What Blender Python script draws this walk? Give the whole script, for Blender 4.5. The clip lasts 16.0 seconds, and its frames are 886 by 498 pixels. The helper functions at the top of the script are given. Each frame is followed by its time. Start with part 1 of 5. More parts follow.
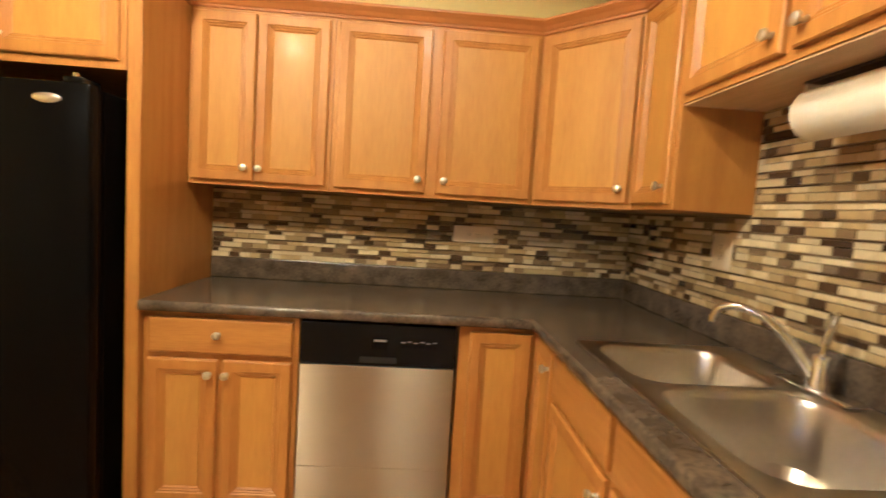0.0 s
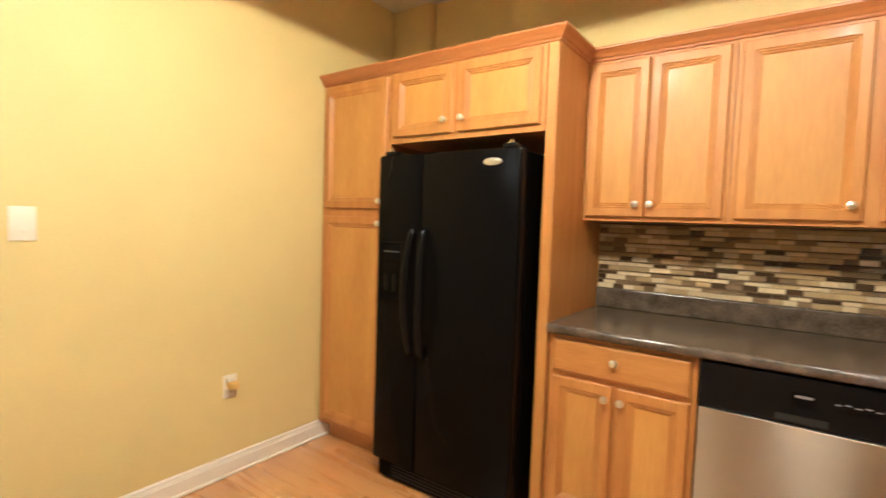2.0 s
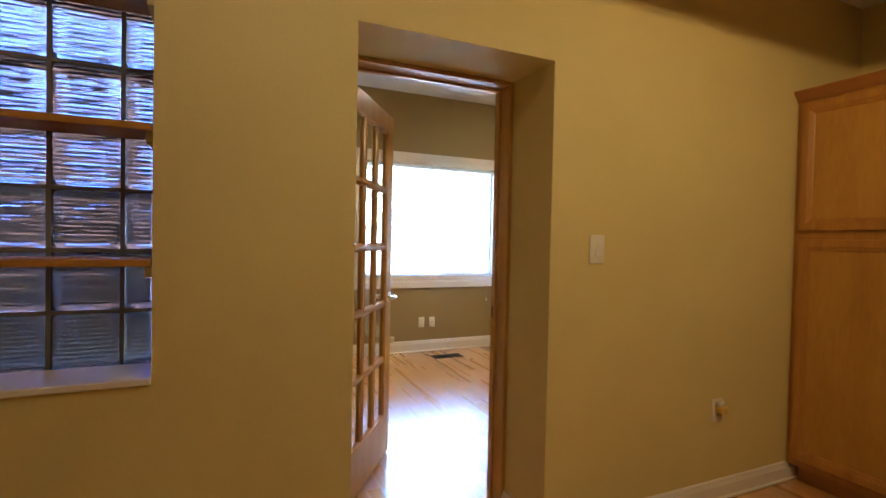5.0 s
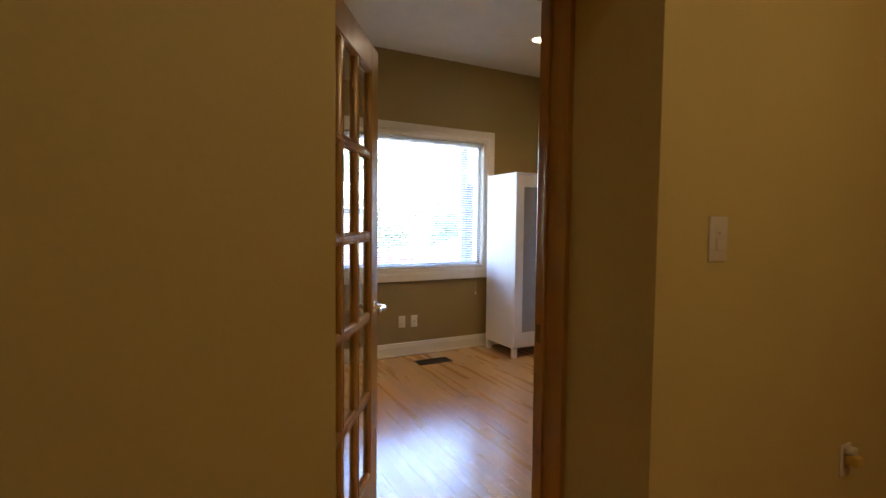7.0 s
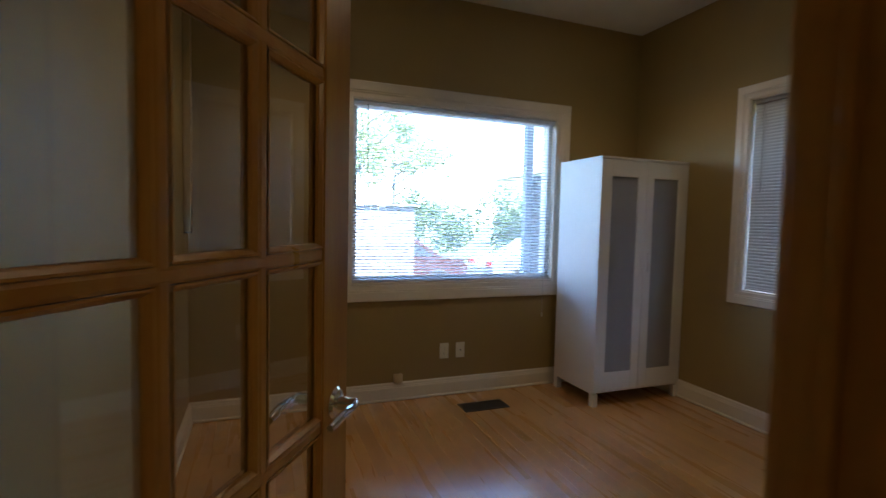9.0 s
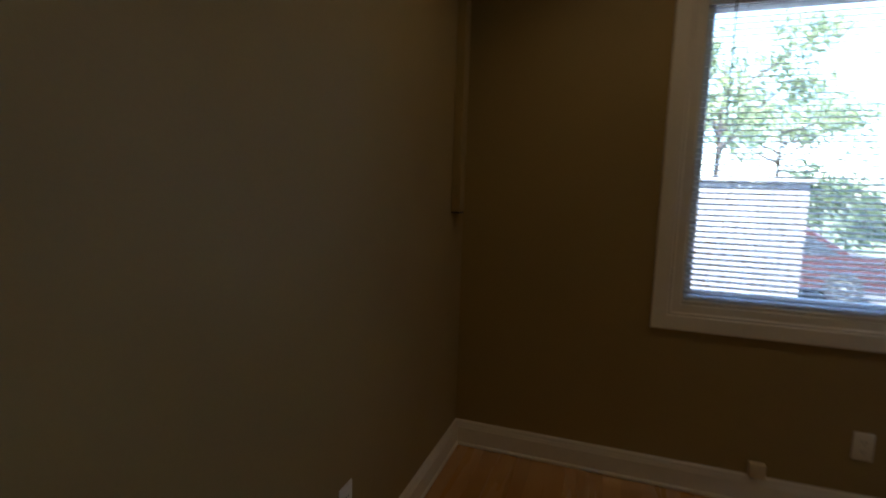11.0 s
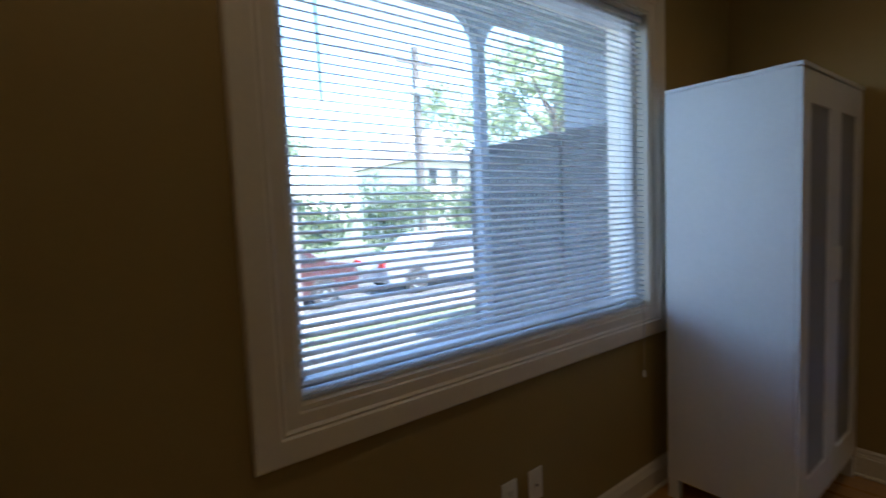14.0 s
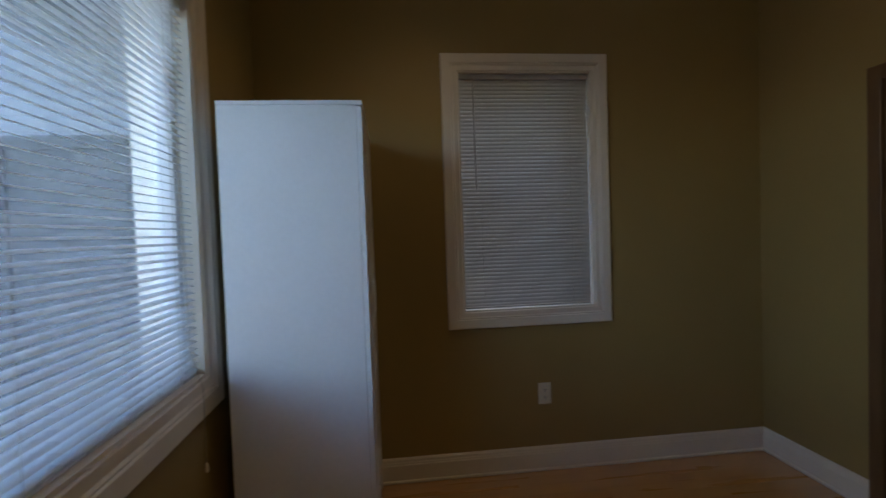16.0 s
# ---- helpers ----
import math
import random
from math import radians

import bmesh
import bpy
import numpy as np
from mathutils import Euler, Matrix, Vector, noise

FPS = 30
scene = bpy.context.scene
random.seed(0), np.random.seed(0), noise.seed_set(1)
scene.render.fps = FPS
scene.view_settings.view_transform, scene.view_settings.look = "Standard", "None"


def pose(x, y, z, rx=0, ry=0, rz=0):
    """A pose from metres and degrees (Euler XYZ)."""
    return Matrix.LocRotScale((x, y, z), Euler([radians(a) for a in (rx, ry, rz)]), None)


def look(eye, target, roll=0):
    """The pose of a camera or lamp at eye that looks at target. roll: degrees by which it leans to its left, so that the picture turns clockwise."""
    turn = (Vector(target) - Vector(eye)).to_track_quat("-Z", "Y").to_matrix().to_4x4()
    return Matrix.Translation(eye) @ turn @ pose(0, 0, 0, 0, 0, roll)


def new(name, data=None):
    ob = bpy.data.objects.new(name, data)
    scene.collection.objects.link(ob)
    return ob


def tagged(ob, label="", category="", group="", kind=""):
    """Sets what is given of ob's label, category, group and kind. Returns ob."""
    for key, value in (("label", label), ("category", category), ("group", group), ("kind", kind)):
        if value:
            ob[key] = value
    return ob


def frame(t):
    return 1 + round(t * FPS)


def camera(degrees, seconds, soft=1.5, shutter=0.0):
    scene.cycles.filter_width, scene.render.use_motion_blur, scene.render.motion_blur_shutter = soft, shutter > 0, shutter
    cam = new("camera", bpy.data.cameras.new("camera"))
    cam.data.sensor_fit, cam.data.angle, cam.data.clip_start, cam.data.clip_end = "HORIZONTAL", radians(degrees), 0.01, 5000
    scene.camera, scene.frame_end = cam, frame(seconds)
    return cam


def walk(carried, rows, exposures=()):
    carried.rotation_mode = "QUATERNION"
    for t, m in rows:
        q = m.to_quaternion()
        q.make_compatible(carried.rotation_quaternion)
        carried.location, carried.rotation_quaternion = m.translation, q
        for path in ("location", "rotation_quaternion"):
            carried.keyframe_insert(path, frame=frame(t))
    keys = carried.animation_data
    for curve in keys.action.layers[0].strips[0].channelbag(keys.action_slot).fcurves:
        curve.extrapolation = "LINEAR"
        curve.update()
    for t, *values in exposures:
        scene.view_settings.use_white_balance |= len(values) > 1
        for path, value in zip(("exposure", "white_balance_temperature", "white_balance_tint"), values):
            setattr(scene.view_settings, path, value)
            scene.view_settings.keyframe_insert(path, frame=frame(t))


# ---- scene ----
cam = camera(84.8, 16.0, shutter=0.5)
PATH = [
    (0, (2.456, -2.444, 1.317), (2.57, -0.454, 1.157), 3.7),
    (0.5, (2.471, -2.395, 1.311), (2.238, -0.42, 1.104), 1.3),
    (1, (2.444, -2.4, 1.321), (1.85, -0.499, 1.148), 1.2),
    (1.5, (2.386, -2.453, 1.323), (1.502, -0.664, 1.181), 1.7),
    (2, (2.286, -2.566, 1.336), (1.119, -0.946, 1.224), 1.9),
    (2.5, (2.23, -2.725, 1.333), (0.933, -1.21, 1.184), 1.1),
    (3, (2.209, -2.863, 1.321), (0.738, -1.514, 1.196), 1.6),
    (3.5, (2.207, -3.085, 1.315), (0.571, -1.939, 1.203), 1.2),
    (4, (2.109, -3.283, 1.316), (0.297, -2.442, 1.234), 2.4),
    (4.1, (2.082, -3.322, 1.318), (0.252, -2.519, 1.245), 2.0),
    (4.2, (2.035, -3.375, 1.31), (0.202, -2.578, 1.26), 1.6),
    (6.3, (1.147, -3.558, 1.33), (-0.66, -2.704, 1.263), 0.7),
    (6.5, (1.051, -3.501, 1.346), (-0.72, -2.574, 1.282), 0.9),
    (7, (0.833, -3.341, 1.315), (-0.927, -2.398, 1.209), 0.6),
    (7.5, (0.597, -3.166, 1.316), (-1.211, -2.32, 1.197), 2.5),
    (8, (0.313, -3.022, 1.314), (-1.484, -2.15, 1.202), 1.7),
    (8.2, (0.229, -2.978, 1.327), (-1.576, -2.122, 1.222), 1.5),
    (10.3, (-0.818, -2.488, 1.31), (-2.813, -2.409, 1.182), -0.3),
    (10.5, (-0.926, -2.473, 1.295), (-2.92, -2.573, 1.176), -0.8),
    (11, (-1.192, -2.481, 1.318), (-3.069, -3.131, 1.083), 1.8),
    (11.5, (-1.434, -2.579, 1.329), (-3.285, -3.311, 1.137), 4.2),
    (12, (-1.662, -2.504, 1.263), (-3.539, -3.191, 1.328), 1.8),
    (12.5, (-1.904, -2.519, 1.277), (-3.858, -2.941, 1.318), 0.7),
    (13, (-2.088, -2.548, 1.28), (-4.081, -2.391, 1.335), 1.0),
    (13.5, (-2.336, -2.643, 1.337), (-4.154, -1.812, 1.281), -0.8),
    (14, (-2.374, -2.592, 1.337), (-3.951, -1.372, 1.185), -2.5),
    (14.5, (-2.515, -2.485, 1.373), (-3.804, -0.964, 1.218), -1.6),
    (15, (-2.659, -2.424, 1.351), (-3.399, -0.569, 1.259), -1.1),
    (15.5, (-2.825, -2.366, 1.352), (-2.951, -0.371, 1.281), -2.5),
    (16, (-2.882, -2.277, 1.332), (-2.658, -0.291, 1.264), -2.0),
]
EXPOSURES = [
    (0.0, 7.95, 4600, 10), (0.5, 7.85, 4800, 10), (1.0, 7.95, 4500, 10), (1.5, 8.1, 4250, 10), (2.0, 8.25, 4150, 10), (2.5, 8.15, 4100, 10), (3.0, 8.0, 4050, 10), (3.6, 7.55, 4250, 10), (4.2, 6.95, 4650, 10),
    (6.3, 5.25, 6300, 16), (7.0, 5.05, 6150, 16), (7.6, 4.85, 5850, 16), (8.2, 4.7, 5250, 12),
    (10.3, 2.95, 5750, 10), (11.0, 3.15, 5750, 10), (11.5, 4.0, 5800, 10), (12.3, 5.0, 6100, 10), (13.0, 4.15, 6000, 10), (13.5, 3.45, 5800, 10), (14.2, 3.0, 5600, 10), (15.0, 2.65, 5600, 10), (15.5, 2.7, 5700, 10), (16.0, 3.2, 5900, 10),
]
walk(cam, [(t, look(eye, target, roll)) for t, eye, target, roll in PATH], EXPOSURES)

# ---- world, sun and exposure ----
world = bpy.data.worlds.new("sky")
scene.world = world
world.use_nodes = True
wn = world.node_tree.nodes
sky = wn.new("ShaderNodeTexSky")
sky.sky_type, sky.sun_disc = "NISHITA", False
sky.ozone_density = 2.4
sky.sun_elevation, sky.sun_rotation = radians(67.9), radians(80.5)
wn["Background"].inputs["Strength"].default_value = 0.15
world.node_tree.links.new(sky.outputs["Color"], wn["Background"].inputs["Color"])

sun_data = bpy.data.lights.new("sun", "SUN")
sun_data.energy, sun_data.angle, sun_data.color = 5.0, radians(0.5), (1.0, 0.96, 0.90)
sun = new("sun", sun_data)
sun.matrix_world = look((0, 0, 30), (-12, -2, 0))

WARM = (1.0, 0.645, 0.26)


def spot(x, y, z, watts, color, cone=170, blend=0.22, radius=0.05):
    d = bpy.data.lights.new("downlight_lamp", "SPOT")
    d.energy, d.color, d.spot_size, d.spot_blend, d.shadow_soft_size = watts, color, radians(cone), blend, radius
    o = new("downlight_lamp", d)
    o.matrix_world = pose(x, y, z)
    return o


SHADE_Z = 2.425                # rim of the two shaded kitchen lights
SHADED_LIGHTS = [(1.5, -1.8), (2.46, -1.55)]
KITCHEN_LIGHTS = [(0.85, -3.4)]
# the study pair at x = -1.4 is added fill with no known fitting
STUDY_LIGHTS = [(-2.64, -0.53), (-2.64, -2.3), (-1.4, -0.53), (-1.4, -2.3)]
K_CEIL, S_CEIL = 2.74, 2.95
for (lx, ly), lw in zip(SHADED_LIGHTS, (0.68, 0.19)):
    spot(lx, ly, SHADE_Z, lw, WARM, 179.5, 0.02)
for lx, ly in KITCHEN_LIGHTS:
    spot(lx, ly, K_CEIL - 0.012, 0.035, WARM, 130, 0.3)
for (lx, ly), lw in zip(STUDY_LIGHTS, (1.0, 1.6, 0.25, 0.12)):
    spot(lx, ly, S_CEIL - 0.012, lw, (1.0, 0.66, 0.33), 120, 0.6)

# ---- materials ----


def shade(name, color, rough=0.5, metal=0.0, vary=0.12, scale=6.0, fine=60.0, bump=0.0, bump_scale=80.0, stretch=(1, 1, 1), spec=0.5, rnd=0.0, coat=0.0, color2=None, island=0.0, rough_vary=0.1):
    """Paint or stain with broad and fine variation, a little relief and uneven gloss."""
    m = bpy.data.materials.new(name)
    m.use_nodes = True
    nt = m.node_tree
    n, link = nt.nodes, nt.links.new
    b = n["Principled BSDF"]
    b.inputs["Metallic"].default_value = metal
    b.inputs["Specular IOR Level"].default_value = spec
    b.inputs["Coat Weight"].default_value = coat
    b.inputs["Coat Roughness"].default_value = 0.15
    tc, mp = n.new("ShaderNodeTexCoord"), n.new("ShaderNodeMapping")
    mp.inputs["Scale"].default_value = stretch
    link(tc.outputs["Object"], mp.inputs["Vector"])
    big, small = n.new("ShaderNodeTexNoise"), n.new("ShaderNodeTexNoise")
    big.inputs["Scale"].default_value, small.inputs["Scale"].default_value = scale, fine
    big.inputs["Detail"].default_value = small.inputs["Detail"].default_value = 4
    vec = mp.outputs["Vector"]
    if rnd or island:
        add = n.new("ShaderNodeVectorMath")
        add.operation = "ADD"
        if island:
            geo = n.new("ShaderNodeNewGeometry")
            src = geo.outputs["Random Per Island"]
        else:
            oi = n.new("ShaderNodeObjectInfo")
            src = oi.outputs["Random"]
        mul = n.new("ShaderNodeMath")
        mul.operation = "MULTIPLY"
        mul.inputs[1].default_value = 40
        link(src, mul.inputs[0])
        link(vec, add.inputs[0])
        link(mul.outputs[0], add.inputs[1])
        vec = add.outputs[0]
    link(vec, big.inputs["Vector"])
    link(vec, small.inputs["Vector"])
    mix = n.new("ShaderNodeMix")
    mix.data_type = "RGBA"
    c2 = color2 or tuple(c * (1 - 3 * vary) for c in color)
    mix.inputs["A"].default_value, mix.inputs["B"].default_value = (*color, 1), (*c2, 1)
    avg = n.new("ShaderNodeMath")
    avg.operation = "MULTIPLY_ADD"
    link(big.outputs["Fac"], avg.inputs[0])
    avg.inputs[1].default_value, avg.inputs[2].default_value = 0.6, 0.0
    sm = n.new("ShaderNodeMath")
    sm.operation = "MULTIPLY_ADD"
    link(small.outputs["Fac"], sm.inputs[0])
    sm.inputs[1].default_value = 0.4
    link(avg.outputs[0], sm.inputs[2])
    ramp = n.new("ShaderNodeMapRange")
    ramp.inputs["From Min"].default_value, ramp.inputs["From Max"].default_value = 0.3, 0.7
    link(sm.outputs[0], ramp.inputs["Value"])
    link(ramp.outputs["Result"], mix.inputs["Factor"])
    out = mix.outputs["Result"]
    if rnd or island:
        hv = n.new("ShaderNodeHueSaturation")
        mr = n.new("ShaderNodeMapRange")
        k = rnd or island
        mr.inputs["To Min"].default_value, mr.inputs["To Max"].default_value = 1 - k, 1 + k
        link(src, mr.inputs["Value"])
        link(mr.outputs["Result"], hv.inputs["Value"])
        link(out, hv.inputs["Color"])
        out = hv.outputs["Color"]
    link(out, b.inputs["Base Color"])
    rr = n.new("ShaderNodeMapRange")
    rr.inputs["To Min"].default_value, rr.inputs["To Max"].default_value = max(0.02, rough - rough_vary * rough * 2), min(1, rough + rough_vary * rough * 2)
    link(big.outputs["Fac"], rr.inputs["Value"])
    link(rr.outputs["Result"], b.inputs["Roughness"])
    if bump:
        bt = n.new("ShaderNodeTexNoise")
        bt.inputs["Scale"].default_value, bt.inputs["Detail"].default_value = bump_scale, 5
        link(vec, bt.inputs["Vector"])
        bp = n.new("ShaderNodeBump")
        bp.inputs["Strength"].default_value, bp.inputs["Distance"].default_value = bump, 0.004
        link(bt.outputs["Fac"], bp.inputs["Height"])
        link(bp.outputs["Normal"], b.inputs["Normal"])
    return m


def glass(name, tint=(1, 1, 1), gloss=0.06, rough=0.02, haze=0.0):
    m = bpy.data.materials.new(name)
    m.use_nodes = True
    n, link = m.node_tree.nodes, m.node_tree.links.new
    n.remove(n["Principled BSDF"])
    tr, gl, mx, lw, fr = n.new("ShaderNodeBsdfTransparent"), n.new("ShaderNodeBsdfGlossy"), n.new("ShaderNodeMixShader"), n.new("ShaderNodeLayerWeight"), n.new("ShaderNodeMapRange")
    tr.inputs["Color"].default_value = (*tint, 1)
    gl.inputs["Roughness"].default_value = rough
    lw.inputs["Blend"].default_value = 0.18
    fr.inputs["To Min"].default_value, fr.inputs["To Max"].default_value = 0.025, 0.5
    link(lw.outputs["Facing"], fr.inputs["Value"])
    link(fr.outputs["Result"], mx.inputs[0])
    link(tr.outputs[0], mx.inputs[1])
    link(gl.outputs[0], mx.inputs[2])
    out = mx.outputs[0]
    if haze:
        # translucent veil that imitates glare and haze over the view
        veil, both = n.new("ShaderNodeBsdfTranslucent"), n.new("ShaderNodeMixShader")
        veil.inputs["Color"].default_value = (0.85, 0.88, 0.92, 1)
        both.inputs[0].default_value = haze
        link(out, both.inputs[1])
        link(veil.outputs[0], both.inputs[2])
        out = both.outputs[0]
    link(out, n["Material Output"].inputs["Surface"])
    return m


def glowing(name, color, strength):
    m = bpy.data.materials.new(name)
    m.use_nodes = True
    b = m.node_tree.nodes["Principled BSDF"]
    b.inputs["Base Color"].default_value = (0.8, 0.8, 0.8, 1)
    b.inputs["Emission Color"].default_value, b.inputs["Emission Strength"].default_value = (*color, 1), strength
    return m


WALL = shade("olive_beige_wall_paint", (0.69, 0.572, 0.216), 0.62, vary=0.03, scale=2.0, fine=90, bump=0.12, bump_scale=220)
# darker copy of WALL; the study's dimness is put into the colour
STUDY_WALL_DIM = shade("dimmed_wall_paint_study", (0.345, 0.250, 0.088), 0.62, vary=0.03, scale=2.0, fine=90, bump=0.12, bump_scale=220)
CEIL = shade("ceiling_white_paint", (0.78, 0.76, 0.70), 0.8, vary=0.03, bump=0.1, bump_scale=150)
TRIM = shade("white_trim_paint", (0.80, 0.74, 0.63), 0.32, vary=0.03, scale=4, bump=0.03)
OAK_V = shade("honey_oak_upright", (0.50, 0.243, 0.027), 0.48, vary=0.09, scale=2.5, fine=26, stretch=(9, 9, 0.7), bump=0.06, bump_scale=40, coat=0.04, color2=(0.36, 0.142, 0.014))
OAK_X = shade("honey_oak_along", (0.50, 0.243, 0.027), 0.48, vary=0.09, scale=2.5, fine=26, stretch=(0.7, 9, 9), bump=0.06, bump_scale=40, coat=0.04, color2=(0.35, 0.142, 0.014))
OAK_Y = shade("honey_oak_across", (0.50, 0.243, 0.027), 0.48, vary=0.09, scale=2.5, fine=26, stretch=(9, 0.7, 9), bump=0.06, bump_scale=40, coat=0.04, color2=(0.35, 0.142, 0.014))
OAK_PANEL = shade("honey_oak_panel", (0.55, 0.292, 0.033), 0.50, vary=0.09, scale=1.6, fine=18, stretch=(5, 5, 0.7), bump=0.05, bump_scale=40, coat=0.03, color2=(0.41, 0.188, 0.019), rnd=0.06)
OAK_CROWN = shade("honey_oak_crown", (0.42, 0.165, 0.024), 0.40, vary=0.09, scale=2.5, fine=26, stretch=(1, 9, 9), coat=0.12, color2=(0.34, 0.13, 0.024))
OAK_IN = shade("pale_plywood_underside", (0.62, 0.42, 0.20), 0.5, vary=0.08, stretch=(6, 1, 6))
PINE = shade("varnished_door_wood", (0.55, 0.32, 0.062), 0.3, vary=0.1, scale=3, fine=30, stretch=(8, 8, 0.6), coat=0.35, color2=(0.45, 0.21, 0.034), bump=0.05, bump_scale=40)
FLOOR_WOOD = shade("oak_strip_floor", (0.58, 0.305, 0.080), 0.28, spec=1.0, vary=0.1, scale=2.4, fine=9, stretch=(0.22, 3, 1), rnd=0.11, coat=0.9, color2=(0.49, 0.240, 0.057), bump=0.012, bump_scale=14)
FLOOR_WOOD.node_tree.nodes["Principled BSDF"].inputs["Coat IOR"].default_value = 1.75
FLOOR_WOOD.node_tree.nodes["Principled BSDF"].inputs["Coat Roughness"].default_value = 0.2
FLOOR_GAP = shade("floor_joint_brown", (0.24, 0.11, 0.035), 0.6)
COUNTER = shade("dark_stone_laminate", (0.150, 0.115, 0.075), 0.24, vary=0.22, scale=14, fine=90, color2=(0.024, 0.019, 0.014), bump=0.03, bump_scale=300)
STEEL = shade("brushed_steel", (0.40, 0.335, 0.235), 0.42, metal=1.0, vary=0.01, scale=3, fine=20, stretch=(1, 1, 260), bump=0.0, bump_scale=2.0, rough_vary=0.05)
STEEL.node_tree.nodes["Principled BSDF"].inputs["Anisotropic"].default_value = 1.0
STEEL.node_tree.nodes["Principled BSDF"].inputs["Anisotropic Rotation"].default_value = 0.25
_tan = STEEL.node_tree.nodes.new("ShaderNodeTangent")
_tan.direction_type, _tan.axis = "RADIAL", "Z"
STEEL.node_tree.links.new(_tan.outputs["Tangent"], STEEL.node_tree.nodes["Principled BSDF"].inputs["Tangent"])
SINK_STEEL = shade("satin_sink_steel", (0.52, 0.475, 0.40), 0.30, metal=1.0, vary=0.05, scale=4, fine=60)
CHROME = shade("chrome", (0.85, 0.85, 0.84), 0.07, metal=1.0, vary=0.01)
NICKEL = shade("satin_nickel", (0.86, 0.84, 0.80), 0.36, metal=1.0, vary=0.04)
BLACK = shade("black_textured_plastic", (0.004, 0.0037, 0.0034), 0.22, vary=0.1, bump=0.03, bump_scale=400, spec=0.05)
BLACK_GLOSS = shade("black_gloss_plastic", (0.005, 0.005, 0.005), 0.2, vary=0.05, spec=0.14)
BLACK_MATTE = shade("black_rubber", (0.012, 0.011, 0.010), 0.7)
GREY_MARK = shade("grey_print", (0.35, 0.34, 0.33), 0.5)
DIM_MARK = shade("dim_grey_print", (0.09, 0.088, 0.085), 0.5)
PLATE = shade("cream_plastic_plate", (0.80, 0.76, 0.64), 0.3, vary=0.02)
PLATE_BEIGE = shade("beige_plastic_plate", (0.66, 0.55, 0.36), 0.35, vary=0.03)
SLOT = shade("slot_dark", (0.03, 0.028, 0.025), 0.6)
YELLOWED = shade("yellowed_plastic", (0.72, 0.50, 0.10), 0.4, vary=0.04)
WHITE_LAM = shade("white_foil_board", (0.86, 0.86, 0.86), 0.36, vary=0.025, scale=3, bump=0.02)
FROST = shade("frosted_grey_panel", (0.33, 0.33, 0.34), 0.42, vary=0.03, scale=3)
SLAT = shade("white_vinyl_slat", (0.90, 0.91, 0.92), 0.28, spec=0.9, vary=0.03)
_n, _l = SLAT.node_tree.nodes, SLAT.node_tree.links.new
_t, _x = _n.new("ShaderNodeBsdfTranslucent"), _n.new("ShaderNodeMixShader")
_t.inputs["Color"].default_value = (0.86, 0.92, 0.94, 1)
_x.inputs[0].default_value = 0.35
_l(_n["Principled BSDF"].outputs[0], _x.inputs[1])
_l(_t.outputs[0], _x.inputs[2])
_l(_x.outputs[0], _n["Material Output"].inputs["Surface"])
BLIND_CLOSED = shade("off_white_aluminium_slat", (0.50, 0.48, 0.45), 0.45, vary=0.05)
CORD = shade("blind_cord", (0.5, 0.48, 0.43), 0.7)
WAND = shade("smoky_clear_wand", (0.20, 0.23, 0.23), 0.2)
BRASS = shade("aged_brass", (0.30, 0.20, 0.08), 0.4, metal=0.9, vary=0.1)
VENT = shade("brown_painted_metal", (0.055, 0.038, 0.024), 0.45, vary=0.1)
PAPER = shade("paper_towel", (0.80, 0.74, 0.60), 0.9, vary=0.04, bump=0.25, bump_scale=160)
GROUT = shade("tan_grout", (0.42, 0.31, 0.18), 0.85, vary=0.1, fine=200, bump=0.15, bump_scale=300)
TILE_COL = {
    "cream": shade("cream_stone_tile", (0.68, 0.57, 0.33), 0.3, vary=0.07, scale=25, rnd=0.14),
    "sand": shade("sand_stone_tile", (0.47, 0.355, 0.16), 0.3, vary=0.08, scale=25, rnd=0.14),
    "taupe": shade("taupe_glass_tile", (0.23, 0.165, 0.085), 0.14, vary=0.06, scale=25, rnd=0.18),
    "dark": shade("dark_brown_glass_tile", (0.070, 0.043, 0.022), 0.1, vary=0.08, scale=25, rnd=0.3),
}
TILE_FAR = {
    "cream": shade("cream_stone_tile_rest", (0.68, 0.57, 0.33), 0.3, vary=0.07, scale=25, island=0.14),
    "sand": shade("sand_stone_tile_rest", (0.47, 0.355, 0.16), 0.3, vary=0.08, scale=25, island=0.14),
    "taupe": shade("taupe_glass_tile_rest", (0.23, 0.165, 0.085), 0.14, vary=0.06, scale=25, island=0.18),
    "dark": shade("dark_brown_glass_tile_rest", (0.070, 0.043, 0.022), 0.1, vary=0.08, scale=25, island=0.3),
}
PANE = glass("window_glass")
# window glass with a little added haze for outdoor glare
HAZE_PANE = glass("glare_haze_glass", haze=0.05)
BULB = glowing("lamp_glow", (1.0, 0.80, 0.52), 1.6)
BLOCK_GLASS = bpy.data.materials.new("ribbed_block_glass")
BLOCK_GLASS.use_nodes = True
_n, _l = BLOCK_GLASS.node_tree.nodes, BLOCK_GLASS.node_tree.links.new
_b = _n["Principled BSDF"]
_b.inputs["Base Color"].default_value = (0.25, 0.26, 0.35, 1)
_b.inputs["Roughness"].default_value, _b.inputs["IOR"].default_value, _b.inputs["Transmission Weight"].default_value = 0.03, 1.45, 1.0
MORTAR = shade("grey_mortar", (0.20, 0.18, 0.16), 0.85, vary=0.08, bump=0.2, bump_scale=200)
DARK_TRIM = shade("dark_stained_trim", (0.16, 0.085, 0.035), 0.4, vary=0.1, stretch=(6, 6, 0.7))
